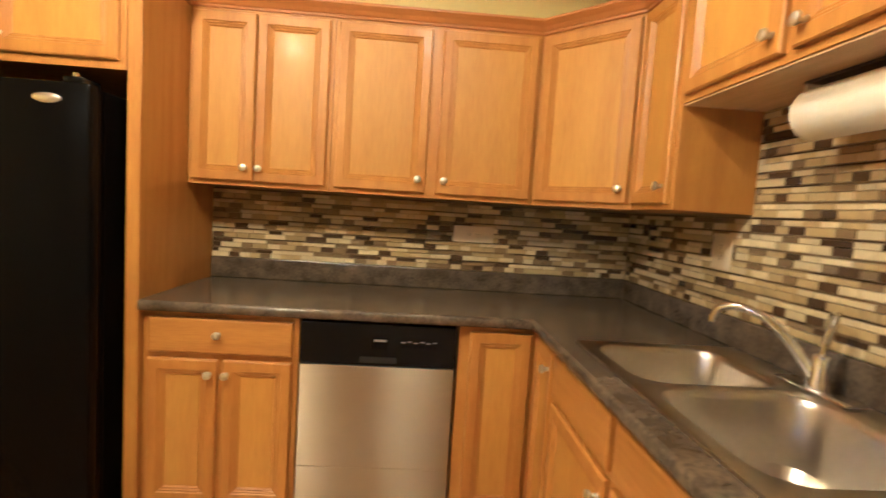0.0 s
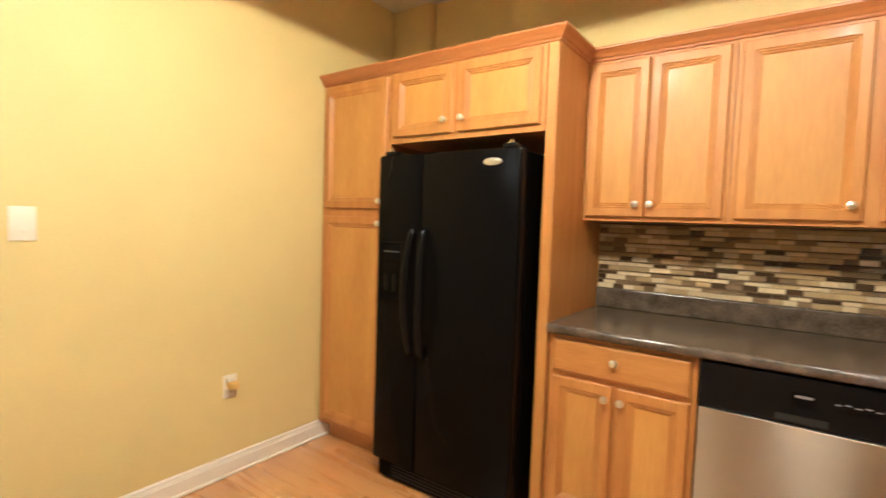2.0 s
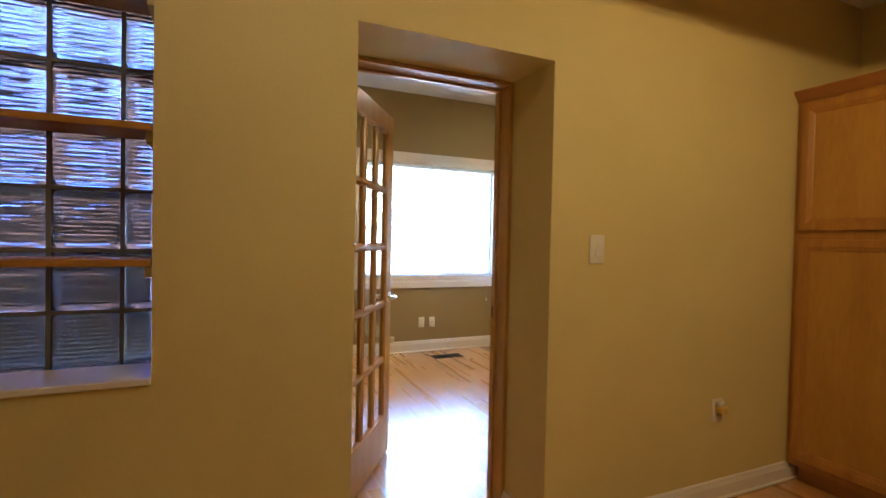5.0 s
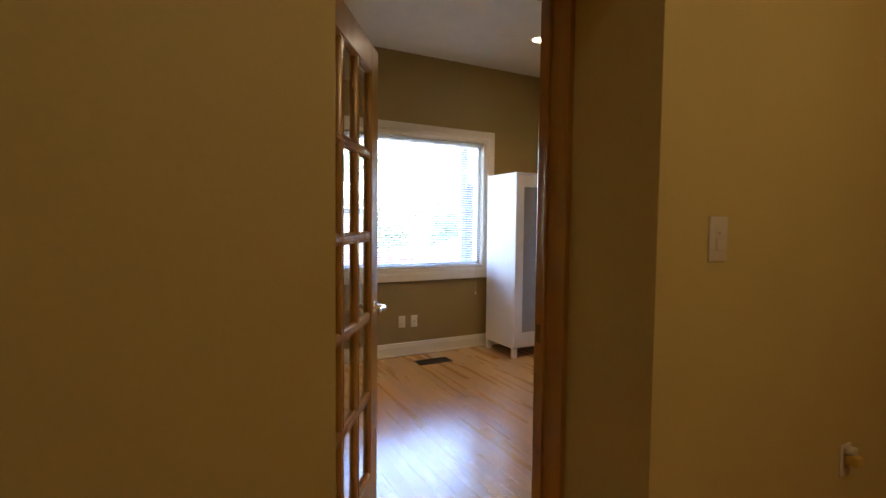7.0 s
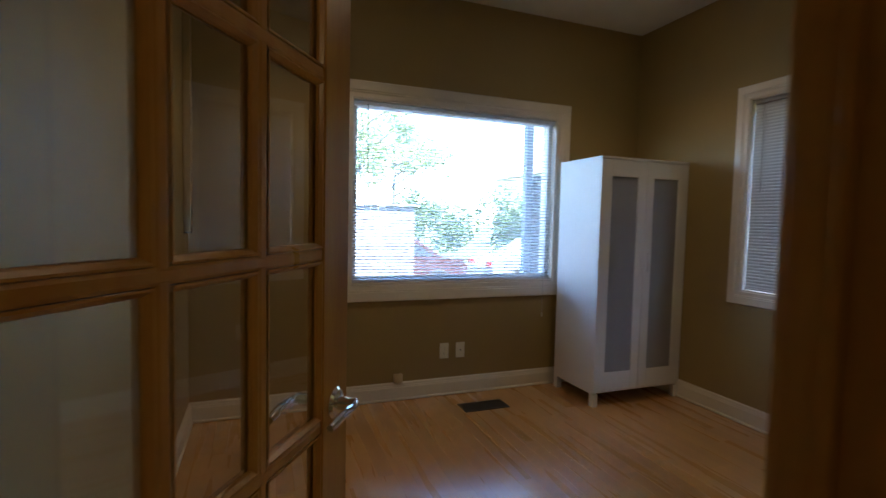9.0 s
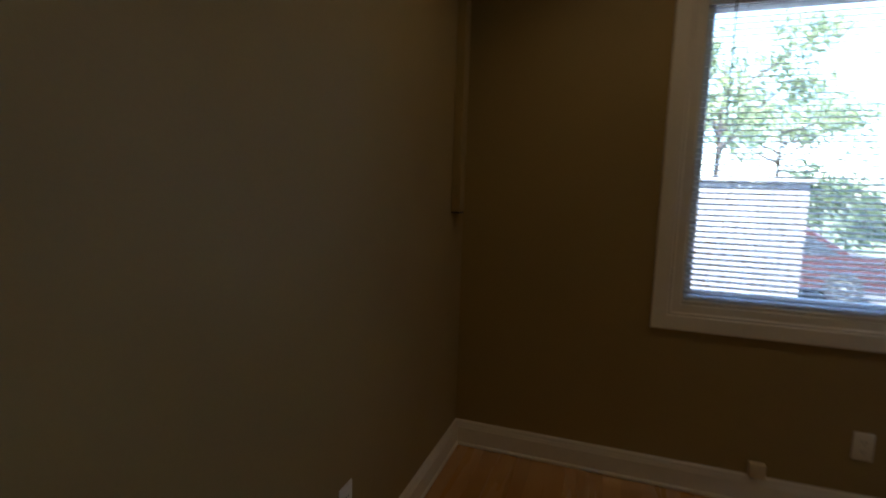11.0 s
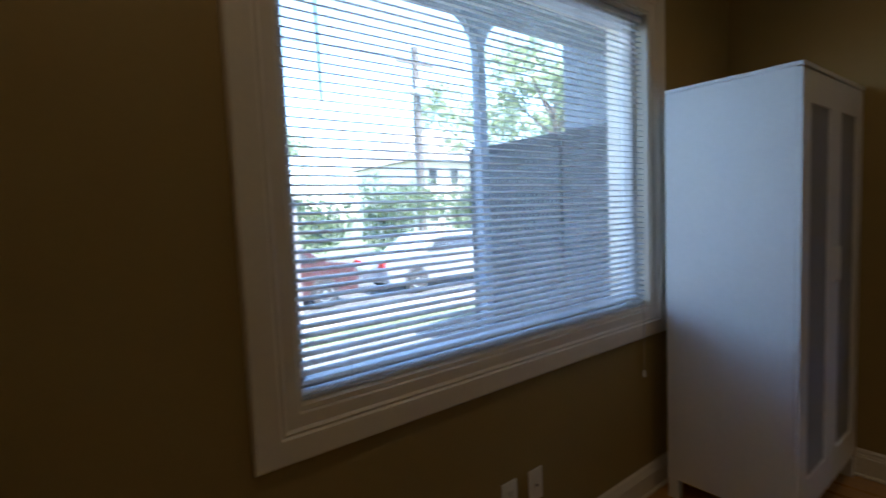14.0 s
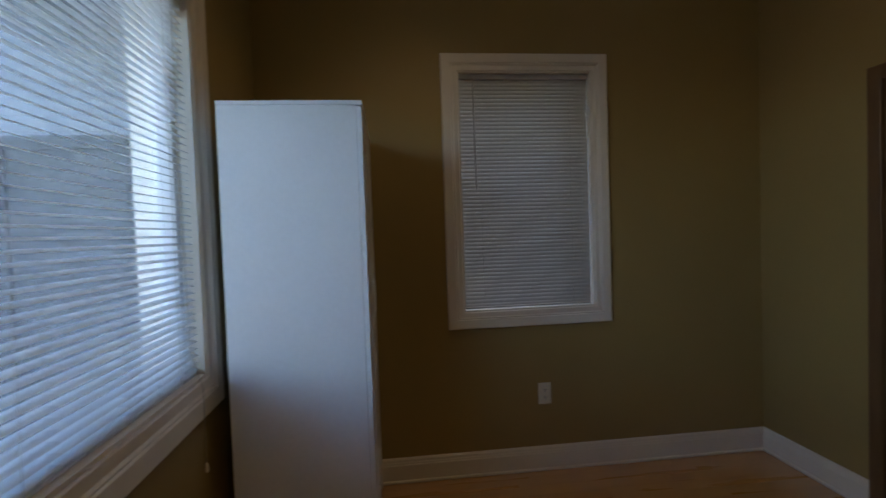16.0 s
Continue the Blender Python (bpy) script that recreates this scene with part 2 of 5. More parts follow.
# outdoors
GRASS = shade("lawn_ground", (0.09, 0.115, 0.045), 0.95, vary=0.2, scale=1.2, fine=30, bump=0.4, bump_scale=60)
# road and paving colours are darkened to stand for tree shade
ASPHALT = shade("asphalt", (0.05, 0.05, 0.05), 0.9, vary=0.12, scale=1.5, fine=90, bump=0.2)
CONCRETE = shade("concrete_with_tree_shade", (0.17, 0.165, 0.155), 0.85, vary=0.1, scale=1.5, fine=60)
# porch floor made pale to bounce light up into the blind slats
PORCH_DECK = shade("pale_bounce_deck", (0.48, 0.48, 0.47), 0.7, vary=0.08, scale=1.5, fine=60)
# fence grey taken much darker, with the porch shade in the colour
SCREEN_WOOD = shade("screen_wood_shade_dark", (0.045, 0.05, 0.055), 0.85, vary=0.12, stretch=(6, 6, 0.7), rnd=0.12)
# gravel colour lowered, with the shade of the trees in it
GRAVEL = shade("gravel_with_tree_shade", (0.085, 0.085, 0.08), 0.95, vary=0.12, scale=2.0, fine=70, bump=0.5, bump_scale=90)
PALE_ROOF = shade("pale_grey_shingle", (0.30, 0.29, 0.28), 0.9, vary=0.12)
FENCE_WOOD = shade("weathered_grey_fence", (0.30, 0.29, 0.29), 0.85, vary=0.12, stretch=(6, 6, 0.7), rnd=0.12)
PORCH_PAINT = shade("blue_grey_porch_paint", (0.20, 0.24, 0.30), 0.6, vary=0.08)
SIDING = shade("pale_siding", (0.20, 0.225, 0.26), 0.6, vary=0.05, rnd=0.05)
ROOFING = shade("grey_shingle", (0.12, 0.11, 0.11), 0.9, vary=0.15)
BARK = shade("bark", (0.11, 0.085, 0.065), 0.95, vary=0.2, stretch=(4, 4, 1), bump=0.5, bump_scale=30)
LEAF = shade("tree_leaves", (0.15, 0.19, 0.095), 0.6, vary=0.15, island=0.3)
LEAF_DARK = shade("shrub_leaves", (0.075, 0.115, 0.05), 0.6, vary=0.15, island=0.3)
for _m, _c in ((LEAF, (0.34, 0.42, 0.20, 1)), (LEAF_DARK, (0.14, 0.20, 0.08, 1))):
    _n, _l = _m.node_tree.nodes, _m.node_tree.links.new
    _t, _x = _n.new("ShaderNodeBsdfTranslucent"), _n.new("ShaderNodeMixShader")
    _t.inputs["Color"].default_value = _c
    _x.inputs[0].default_value = 0.45
    _l(_n["Principled BSDF"].outputs[0], _x.inputs[1])
    _l(_t.outputs[0], _x.inputs[2])
    _l(_x.outputs[0], _n["Material Output"].inputs["Surface"])
CAR_SILVER = shade("silver_car_paint", (0.45, 0.47, 0.50), 0.25, metal=0.6, vary=0.03, coat=0.5)
CAR_RED = shade("dark_red_car_paint", (0.05, 0.02, 0.018), 0.25, vary=0.03, coat=0.5)
TYRE = shade("tyre_rubber", (0.02, 0.02, 0.02), 0.85)
CAR_GLASS = shade("dark_car_glass", (0.03, 0.035, 0.04), 0.08)
TAIL_RED = shade("red_lens", (0.55, 0.02, 0.02), 0.2)
POLE_WOOD = shade("utility_pole_wood", (0.12, 0.105, 0.09), 0.9, vary=0.15, stretch=(6, 6, 0.5))

# ---- mesh helpers ----


def root_of(o):
    v = Vector()
    while o is not None:
        v += o.location
        o = o.parent
    return v


def link_mesh(name, bm, material, parent=None, label="", smooth=False):
    if parent is not None:
        bmesh.ops.translate(bm, verts=bm.verts, vec=-root_of(parent))
    me = bpy.data.meshes.new(name)
    bm.to_mesh(me)
    bm.free()
    me.materials.append(material)
    if smooth:
        for p in me.polygons:
            p.use_smooth = True
        me.set_sharp_from_angle(angle=radians(35))
    o = new(name, me)
    o.parent = parent
    if label:
        o["label"] = label
    return o


def part(name, bm, material, parent, label="", smooth=False):
    return link_mesh(name, bm, material, parent, label, smooth)


def thing(name, at, label, category, group="", kind=""):
    o = new(name)
    o.empty_display_size = 0.05
    o.location = at
    return tagged(o, label, category, group, kind)


def add_box(bm, x0, x1, y0, y1, z0, z1, bevel=0.0, seg=2):
    r = bmesh.ops.create_cube(bm, size=1)
    vs = r["verts"]
    for v in vs:
        v.co = Vector(((x0 + x1) / 2 + v.co.x * (x1 - x0), (y0 + y1) / 2 + v.co.y * (y1 - y0), (z0 + z1) / 2 + v.co.z * (z1 - z0)))
    if bevel:
        es = {e for v in vs for e in v.link_edges}
        bmesh.ops.bevel(bm, geom=list(es), offset=bevel, segments=seg, affect="EDGES", profile=0.5)
    return bm


def box(*a, bevel=0.0, seg=2):
    return add_box(bmesh.new(), *a, bevel=bevel, seg=seg)


def add_cyl(bm, p0, p1, r0, r1=None, n=20, caps=True):
    p0, p1 = Vector(p0), Vector(p1)
    d = p1 - p0
    m = Matrix.Translation((p0 + p1) / 2) @ d.to_track_quat("Z", "Y").to_matrix().to_4x4()
    bmesh.ops.create_cone(bm, cap_ends=caps, segments=n, radius1=r0, radius2=r0 if r1 is None else r1, depth=d.length, matrix=m)
    return bm


def cyl(*a, **k):
    return add_cyl(bmesh.new(), *a, **k)


def lathe(prof, origin, axis=(0, 0, 1), n=20):
    """Turns (radius, along) points round an axis."""
    bm = bmesh.new()
    q = Vector(axis).to_track_quat("Z", "Y").to_matrix()
    rings = []
    for r, h in prof:
        rings.append([bm.verts.new(Vector(origin) + q @ Vector((r * math.cos(2 * math.pi * i / n), r * math.sin(2 * math.pi * i / n), h))) for i in range(n)])
    for a, b in zip(rings, rings[1:]):
        for i in range(n):
            bm.faces.new((a[i], a[(i + 1) % n], b[(i + 1) % n], b[i]))
    bm.faces.new(rings[-1])
    bm.faces.new(list(reversed(rings[0])))
    return bm


def tube(points, radius, n=12):
    """A round tube along a smooth run of points; radius may be a list."""
    bm = bmesh.new()
    pts = [Vector(p) for p in points]
    rs = radius if isinstance(radius, (list, tuple)) else [radius] * len(pts)
    rings = []
    for i, p in enumerate(pts):
        d = (pts[min(i + 1, len(pts) - 1)] - pts[max(i - 1, 0)]).normalized()
        s = d.cross(Vector((0.13, 0.21, 0.97)))
        if s.length < 0.05:
            s = d.cross(Vector((1, 0, 0)))
        s.normalize()
        u = s.cross(d)
        rings.append([bm.verts.new(p + rs[i] * (math.cos(2 * math.pi * k / n) * s + math.sin(2 * math.pi * k / n) * u)) for k in range(n)])
    for a, b in zip(rings, rings[1:]):
        for k in range(n):
            bm.faces.new((a[k], a[(k + 1) % n], b[(k + 1) % n], b[k]))
    bm.faces.new(list(reversed(rings[0])))
    bm.faces.new(rings[-1])
    bmesh.ops.recalc_face_normals(bm, faces=bm.faces)
    return bm


def spline(pts, steps=6):
    """Catmull-Rom through the points."""
    p = [Vector(q) for q in pts]
    p = [2 * p[0] - p[1]] + p + [2 * p[-1] - p[-2]]
    out = []
    for i in range(1, len(p) - 2):
        for s in range(steps):
            t = s / steps
            out.append(0.5 * (2 * p[i] + (p[i + 1] - p[i - 1]) * t + (2 * p[i - 1] - 5 * p[i] + 4 * p[i + 1] - p[i + 2]) * t * t + (3 * p[i] - p[i - 1] - 3 * p[i + 1] + p[i + 2]) * t ** 3))
    out.append(p[-2])
    return out


class Face:
    """A flat face in the world: u to the right along it, v up, w out of it."""

    def __init__(self, origin, u, w):
        self.o, self.u, self.w = Vector(origin), Vector(u).normalized(), Vector(w).normalized()

    def at(self, u, v, w=0.0):
        return self.o + self.u * u + Vector((0, 0, v)) + self.w * w


def ring(face, u0, u1, v0, v1, prof, fill=True, back=None):
    """A moulded rectangle: prof is (inset, height) from the outer edge inwards; fill closes the middle."""
    bm = bmesh.new()
    loops = []
    for d, h in prof:
        loops.append([bm.verts.new(face.at(*c, h)) for c in ((u0 + d, v0 + d), (u1 - d, v0 + d), (u1 - d, v1 - d), (u0 + d, v1 - d))])
    for a, b in zip(loops, loops[1:]):
        for i in range(4):
            bm.faces.new((a[i], a[(i + 1) % 4], b[(i + 1) % 4], b[i]))
    if fill:
        bm.faces.new(loops[-1])
    bmesh.ops.recalc_face_normals(bm, faces=bm.faces)
    return bm


def ring_side(face, u0, u1, v0, v1, prof, side):
    """One mitred side of a moulded frame, closed behind and at its ends."""
    bm = bmesh.new()
    cols = []
    for d, h in prof:
        c = [(u0 + d, v0 + d), (u1 - d, v0 + d), (u1 - d, v1 - d), (u0 + d, v1 - d)]
        a, b = c[side], c[(side + 1) % 4]
        cols.append((bm.verts.new(face.at(*a, h)), bm.verts.new(face.at(*b, h))))
    cols.append(cols[0])
    for a, b in zip(cols, cols[1:]):
        bm.faces.new((a[0], a[1], b[1], b[0]))
    bm.faces.new([c[0] for c in cols[:-1]])
    bm.faces.new([c[1] for c in reversed(cols[:-1])])
    bmesh.ops.recalc_face_normals(bm, faces=bm.faces)
    return bm


def face_box(face, u0, u1, v0, v1, w0, w1, bevel=0.0):
    bm = box(u0, u1, w0, w1, v0, v1, bevel=bevel)
    for v in bm.verts:
        v.co = face.at(v.co.x, v.co.z, v.co.y)
    bmesh.ops.recalc_face_normals(bm, faces=bm.faces)
    return bm


def wall(name, axis, a0, a1, s0, s1, z0, z1, holes=(), material=None):
    """A thick wall: axis is the one it is thin along; holes are (s0, s1, z0, z1)."""
    bm = bmesh.new()
    cuts = sorted({s0, s1, *[h[0] for h in holes], *[h[1] for h in holes]})
    zs = sorted({z0, z1, *[h[2] for h in holes], *[h[3] for h in holes]})
    for i in range(len(cuts) - 1):
        for j in range(len(zs) - 1):
            c, z = (cuts[i] + cuts[i + 1]) / 2, (zs[j] + zs[j + 1]) / 2
            if any(h[0] < c < h[1] and h[2] < z < h[3] for h in holes):
                continue
            if axis == "x":
                add_box(bm, a0, a1, cuts[i], cuts[i + 1], zs[j], zs[j + 1])
            else:
                add_box(bm, cuts[i], cuts[i + 1], a0, a1, zs[j], zs[j + 1])
    bmesh.ops.remove_doubles(bm, verts=bm.verts, dist=0.0005)
    bm.verts.index_update()
    seen = {}
    for f in bm.faces:
        seen.setdefault(frozenset(v.index for v in f.verts), []).append(f)
    dead = [f for fs in seen.values() if len(fs) > 1 for f in fs]
    bmesh.ops.delete(bm, geom=dead, context="FACES_ONLY")
    bmesh.ops.recalc_face_normals(bm, faces=bm.faces)
    return tagged(link_mesh(name, bm, material or WALL), kind="structure")


# ---- plan ----
TALL_TOP_Z = 2.16               # top of the crown moulding
WX = -0.455                      # study side of the thick wall
XW, YS, YN = -3.53, -3.19, 0.30   # study: window wall, south wall, north wall
KE, KS = 3.555, -6.2            # kitchen: east wall, south wall
D0, D1, DH = -3.107, -2.275, 2.062   # doorway in the thick wall
B0, B1, BZ0, BZ1 = -4.62, -3.64, 0.854, 2.44   # glass block opening
W0, W1, WZ0, WZ1 = -2.175, -0.515, 0.86, 2.165   # large window opening
N0, N1, NZ0, NZ1 = -2.49, -1.745, 0.893, 2.188   # small window opening
CX = -0.74                      # closet front
C0, C1, CH = -1.75, -0.40, 1.93   # closet opening

wall_west = wall("wall_west", "x", WX, 0.0, KS, 0.3, 0, 2.95, [(D0, D1, 0, DH), (B0, B1, BZ0, BZ1)])
wall("wall_closet", "x", CX, WX, -1.85, YN, 0, S_CEIL, [(C0, C1, 0, CH)], STUDY_WALL_DIM)
wall("wall_north", "y", 0.0, 0.3, 0.0, KE + 0.2, 0, 2.95)
wall("wall_east", "x", KE, KE + 0.2, KS, 0.0, 0, 2.95)
wall("wall_south", "y", KS - 0.2, KS, WX, KE + 0.2, 0, 2.95)
wall("wall_window", "x", XW - 0.2, XW, YS - 0.2, YN + 0.2, -0.6, 3.2, [(W0, W1, WZ0, WZ1)], STUDY_WALL_DIM)
wall("wall_study_south", "y", YS - 0.2, YS, XW, WX, -0.6, 3.2, material=STUDY_WALL_DIM)
wall("wall_study_north", "y", YN, YN + 0.2, XW, WX, -0.6, 3.2, [(N0, N1, NZ0, NZ1)], STUDY_WALL_DIM)
wall("wall_chase", "y", -0.045, 0.0, 0.0, 0.315, TALL_TOP_Z, K_CEIL)
tagged(link_mesh("ceiling_kitchen", box(WX, KE + 0.2, KS - 0.2, 0.3, K_CEIL, K_CEIL + 0.12), CEIL), kind="structure")
tagged(link_mesh("ceiling_study", box(XW, WX, YS, YN, S_CEIL, S_CEIL + 0.15), CEIL), kind="structure")
floor_kitchen = tagged(link_mesh("floor_kitchen", box(WX, KE + 0.2, KS - 0.2, 0.3, -0.15, -0.006), FLOOR_GAP), kind="structure")
floor_study = tagged(link_mesh("floor_study", box(XW, WX, YS, YN, -0.15, -0.006), FLOOR_GAP), kind="structure")

BASE_PROF = [(0, 0), (0, 0.017), (0.096, 0.017), (0.101, 0.014), (0.107, 0.014), (0.113, 0.011), (0.124, 0.010), (0.133, 0.004), (0.133, 0)]


def baseboard(p0, p1, out, tall=1.0):
    """A moulded skirting run from p0 to p1; out points into the room, tall scales its height."""
    a, b, o = Vector((*p0, 0)), Vector((*p1, 0)), Vector((*out, 0))
    bm = bmesh.new()
    loops = []
    for p in (a, b):
        loops.append([bm.verts.new(p + Vector((0, 0, h * tall)) + o * d) for h, d in BASE_PROF])
    k = len(BASE_PROF)
    for i in range(k):
        bm.faces.new((loops[0][i], loops[0][(i + 1) % k], loops[1][(i + 1) % k], loops[1][i]))
    bm.faces.new(loops[0])
    bm.faces.new(list(reversed(loops[1])))
    bmesh.ops.recalc_face_normals(bm, faces=bm.faces)
    add_cyl(bm, a + o * 0.017 + Vector((0, 0, 0.008)), b + o * 0.017 + Vector((0, 0, 0.008)), 0.0095, n=8)
    return tagged(link_mesh("baseboard", bm, TRIM), kind="structure")


baseboard((0, D1), (0, -0.56), (1, 0), 0.79)
baseboard((0, KS), (0, D0), (1, 0), 0.79)
baseboard((-0.315, D1), (0.017, D1), (0, -1), 0.79)
baseboard((-0.315, D0), (0.017, D0), (0, 1), 0.79)
baseboard((XW, YS), (XW, YN), (1, 0))
baseboard((XW, YN), (CX, YN), (0, -1))
baseboard((CX, C1 + 0.06), (CX, YN), (-1, 0))
baseboard((WX, -2.21), (WX, -1.85), (-1, 0))
baseboard((XW, YS), (WX, YS), (0, 1))
baseboard((KE, KS), (KE, -3.3), (-1, 0), 0.79)
baseboard((0, KS), (KE, KS), (0, 1), 0.79)

# ---- kitchen: fitted cabinets ----
DOOR_PROF = [(0, 0.0), (0, 0.014), (0.005, 0.019), (0.040, 0.019), (0.044, 0.0145), (0.049, 0.0155), (0.053, 0.0105), (0.058, 0.0115), (0.064, 0.006)]
DRAWER_PROF = [(0, 0.0), (0, 0.012), (0.004, 0.017), (0.010, 0.019)]


def knob(face, u, v, parent, w=0.019):
    o = face.at(u, v, w - 0.001)
    part("knob", lathe([(0.009, 0), (0.007, 0.004), (0.006, 0.012), (0.013, 0.017), (0.0155, 0.022), (0.0145, 0.027), (0.009, 0.030)], o, face.w, 18), NICKEL, parent, "satin nickel round knob", smooth=True)


def cab_door(parent, face, u0, u1, v0, v1, knob_at=None, wood=None):
    d = part("door", ring(face, u0, u1, v0, v1, DOOR_PROF, fill=False), wood or OAK_V, parent)
    part("panel", face_box(face, u0 + 0.0635, u1 - 0.0635, v0 + 0.0635, v1 - 0.0635, 0.001, 0.0062), OAK_PANEL, d)
    if knob_at:
        knob(face, *knob_at, d)
    return d


def drawer(parent, face, u0, u1, v0, v1, knob_at=None, wood=None):
    d = part("drawer_front", ring(face, u0, u1, v0, v1, DRAWER_PROF), wood or OAK_X, parent)
    if knob_at:
        knob(face, *knob_at, d)
    return d


def cabinet(name, x0, x1, y0, y1, z0, z1, label, sunk=0.0):
    c = thing(name, ((x0 + x1) / 2, (y0 + y1) / 2, z0), label, "cabinet", "fitted kitchen cabinets")
    part("body", box(x0, x1, y0, y1, z0, z1 - sunk, bevel=0.0015), OAK_V, c)
    if sunk:
        part("front_rail", box(x0, x0 + 0.02, y0, y1, z1 - sunk, z1), OAK_V, c)
    return c


SOUTH = lambda y: Face((0, y, 0), (1, 0, 0), (0, -1, 0))
WESTW = lambda x: Face((x, 0, 0), (0, -1, 0), (-1, 0, 0))
TALL_Y, BASE_Y, UP_Y = -0.635, -0.605, -0.283
TALL_TOP, UP_BOT = 2.118, 1.365

# pantry beside the wall
c = cabinet("pantry_cabinet", 0.004, 0.528, TALL_Y, -0.004, 0.10, TALL_TOP, "tall honey oak pantry cabinet with two doors against the wall")
f = SOUTH(TALL_Y)
cab_door(c, f, 0.03, 0.515, 0.135, 1.350, (0.485, 1.315))
cab_door(c, f, 0.03, 0.515, 1.395, 2.086, (0.485, 1.435))
part("toe_kick", box(0.03, 0.526, TALL_Y + 0.06, -0.02, 0.0, 0.10), OAK_X, c)

# cabinet over the refrigerator and its side panel
c = cabinet("overhead_cabinet", 0.532, 1.405, TALL_Y, -0.004, 1.735, TALL_TOP, "honey oak cabinet with two doors above the refrigerator")
cab_door(c, f, 0.560, 0.930, 1.765, 2.086, (0.892, 1.826))
cab_door(c, f, 0.965, 1.385, 1.765, 2.086, (0.993, 1.826))
part("side_panel", box(1.409, 1.457, TALL_Y, -0.004, 0.0, TALL_TOP, bevel=0.002), OAK_V, c)

# wall cabinets along the back wall
f = SOUTH(UP_Y)
c = cabinet("wall_cabinet", 1.461, 2.064, UP_Y, -0.004, UP_BOT, TALL_TOP, "honey oak wall cabinet with two narrow doors")
cab_door(c, f, 1.478, 1.738, 1.385, 2.086, (1.705, 1.442))
cab_door(c, f, 1.744, 2.045, 1.385, 2.086, (1.766, 1.442))
c = cabinet("wall_cabinet", 2.066, 2.962, UP_Y, -0.004, UP_BOT, TALL_TOP, "wide honey oak wall cabinet with two doors")
cab_door(c, f, 2.085, 2.480, 1.385, 2.086, (2.447, 1.442))
cab_door(c, f, 2.528, 2.945, 1.385, 2.086, (2.560, 1.442))

# diagonal corner cabinet
c = thing("corner_wall_cabinet", (3.3, -0.25, UP_BOT), "honey oak diagonal corner wall cabinet with one door", "cabinet", "fitted kitchen cabinets")
bm = bmesh.new()
foot = [(2.964, -0.004), (3.551, -0.004), (3.551, -0.608), (3.278, -0.608), (2.964, UP_Y)]
lo = [bm.verts.new((*p, UP_BOT)) for p in foot]
hi = [bm.verts.new((*p, TALL_TOP)) for p in foot]
bm.faces.new(lo), bm.faces.new(hi)
for i in range(5):
    bm.faces.new((lo[i], lo[(i + 1) % 5], hi[(i + 1) % 5], hi[i]))
bmesh.ops.recalc_face_normals(bm, faces=bm.faces)
part("body", bm, OAK_V, c)
du = Vector((3.278 - 2.964, -0.608 - UP_Y, 0))
dw = Vector((du.y, -du.x, 0))
fd = Face((2.964, UP_Y, 0), du, dw)
cab_door(c, fd, 0.018, du.length - 0.018, 1.385, 2.086, (du.length - 0.05, 1.442))

# wall cabinets along the side wall
fe = WESTW(3.275)
c = cabinet("wall_cabinet", 3.275, 3.551, -0.912, -0.612, UP_BOT, TALL_TOP, "narrow honey oak wall cabinet beside the corner cabinet")
cab_door(c, fe, 0.632, 0.892, 1.385, 2.086, (0.860, 1.442))
c = cabinet("wall_cabinet", 3.275, 3.551, -2.300, -0.914, 1.70, TALL_TOP, "short honey oak wall cabinet above the sink")
part("underside", box(3.28, 3.548, -2.295, -0.919, 1.694, 1.699), OAK_IN, c, "pale plywood underside")
cab_door(c, fe, 0.935, 1.345, 1.722, 2.086, (1.313, 1.772))
cab_door(c, fe, 1.375, 1.790, 1.722, 2.086, (1.412, 1.772))
cab_door(c, fe, 1.815, 2.270, 1.722, 2.086, (1.85, 1.772))

# crown moulding
CROWN = [(0.0, 2.100), (0.008, 2.103), (0.010, 2.112), (0.016, 2.116), (0.024, 2.130), (0.036, 2.142), (0.042, 2.148), (0.042, 2.158), (0.0, 2.158)]


def moulding(name, path, prof, material, label, parent=None, smooth=False):
    """Runs a profile of (out, z) along a plan path; out is to the right of the way."""
    p = [Vector((*q, 0)) for q in path]
    bm, loops = bmesh.new(), []
    for i, q in enumerate(p):
        d0 = (q - p[i - 1]).normalized() if i else None
        d1 = (p[i + 1] - q).normalized() if i < len(p) - 1 else None
        n0 = Vector((d0.y, -d0.x, 0)) if d0 else None
        n1 = Vector((d1.y, -d1.x, 0)) if d1 else None
        if n0 and n1:
            m = (n0 + n1).normalized()
            m = m / max(0.3, m.dot(n0))
        else:
            m = n0 or n1
        loops.append([bm.verts.new(q + m * o + Vector((0, 0, z))) for o, z in prof])
    k = len(prof)
    for a, b in zip(loops, loops[1:]):
        for j in range(k):
            bm.faces.new((a[j], a[(j + 1) % k], b[(j + 1) % k], b[j]))
    bm.faces.new(loops[0]), bm.faces.new(list(reversed(loops[-1])))
    bmesh.ops.recalc_face_normals(bm, faces=bm.faces)
    return part(name, bm, material, parent, smooth=smooth)


c = thing("crown_moulding", (1.43, -0.635, 2.085), "stepped honey oak crown moulding along the cabinet tops", "moulding")
moulding("tall_run", [(0.002, TALL_Y), (1.457, TALL_Y), (1.457, UP_Y), (2.964, UP_Y), (3.275, -0.608), (3.275, -2.30)], CROWN, OAK_CROWN, "", c)

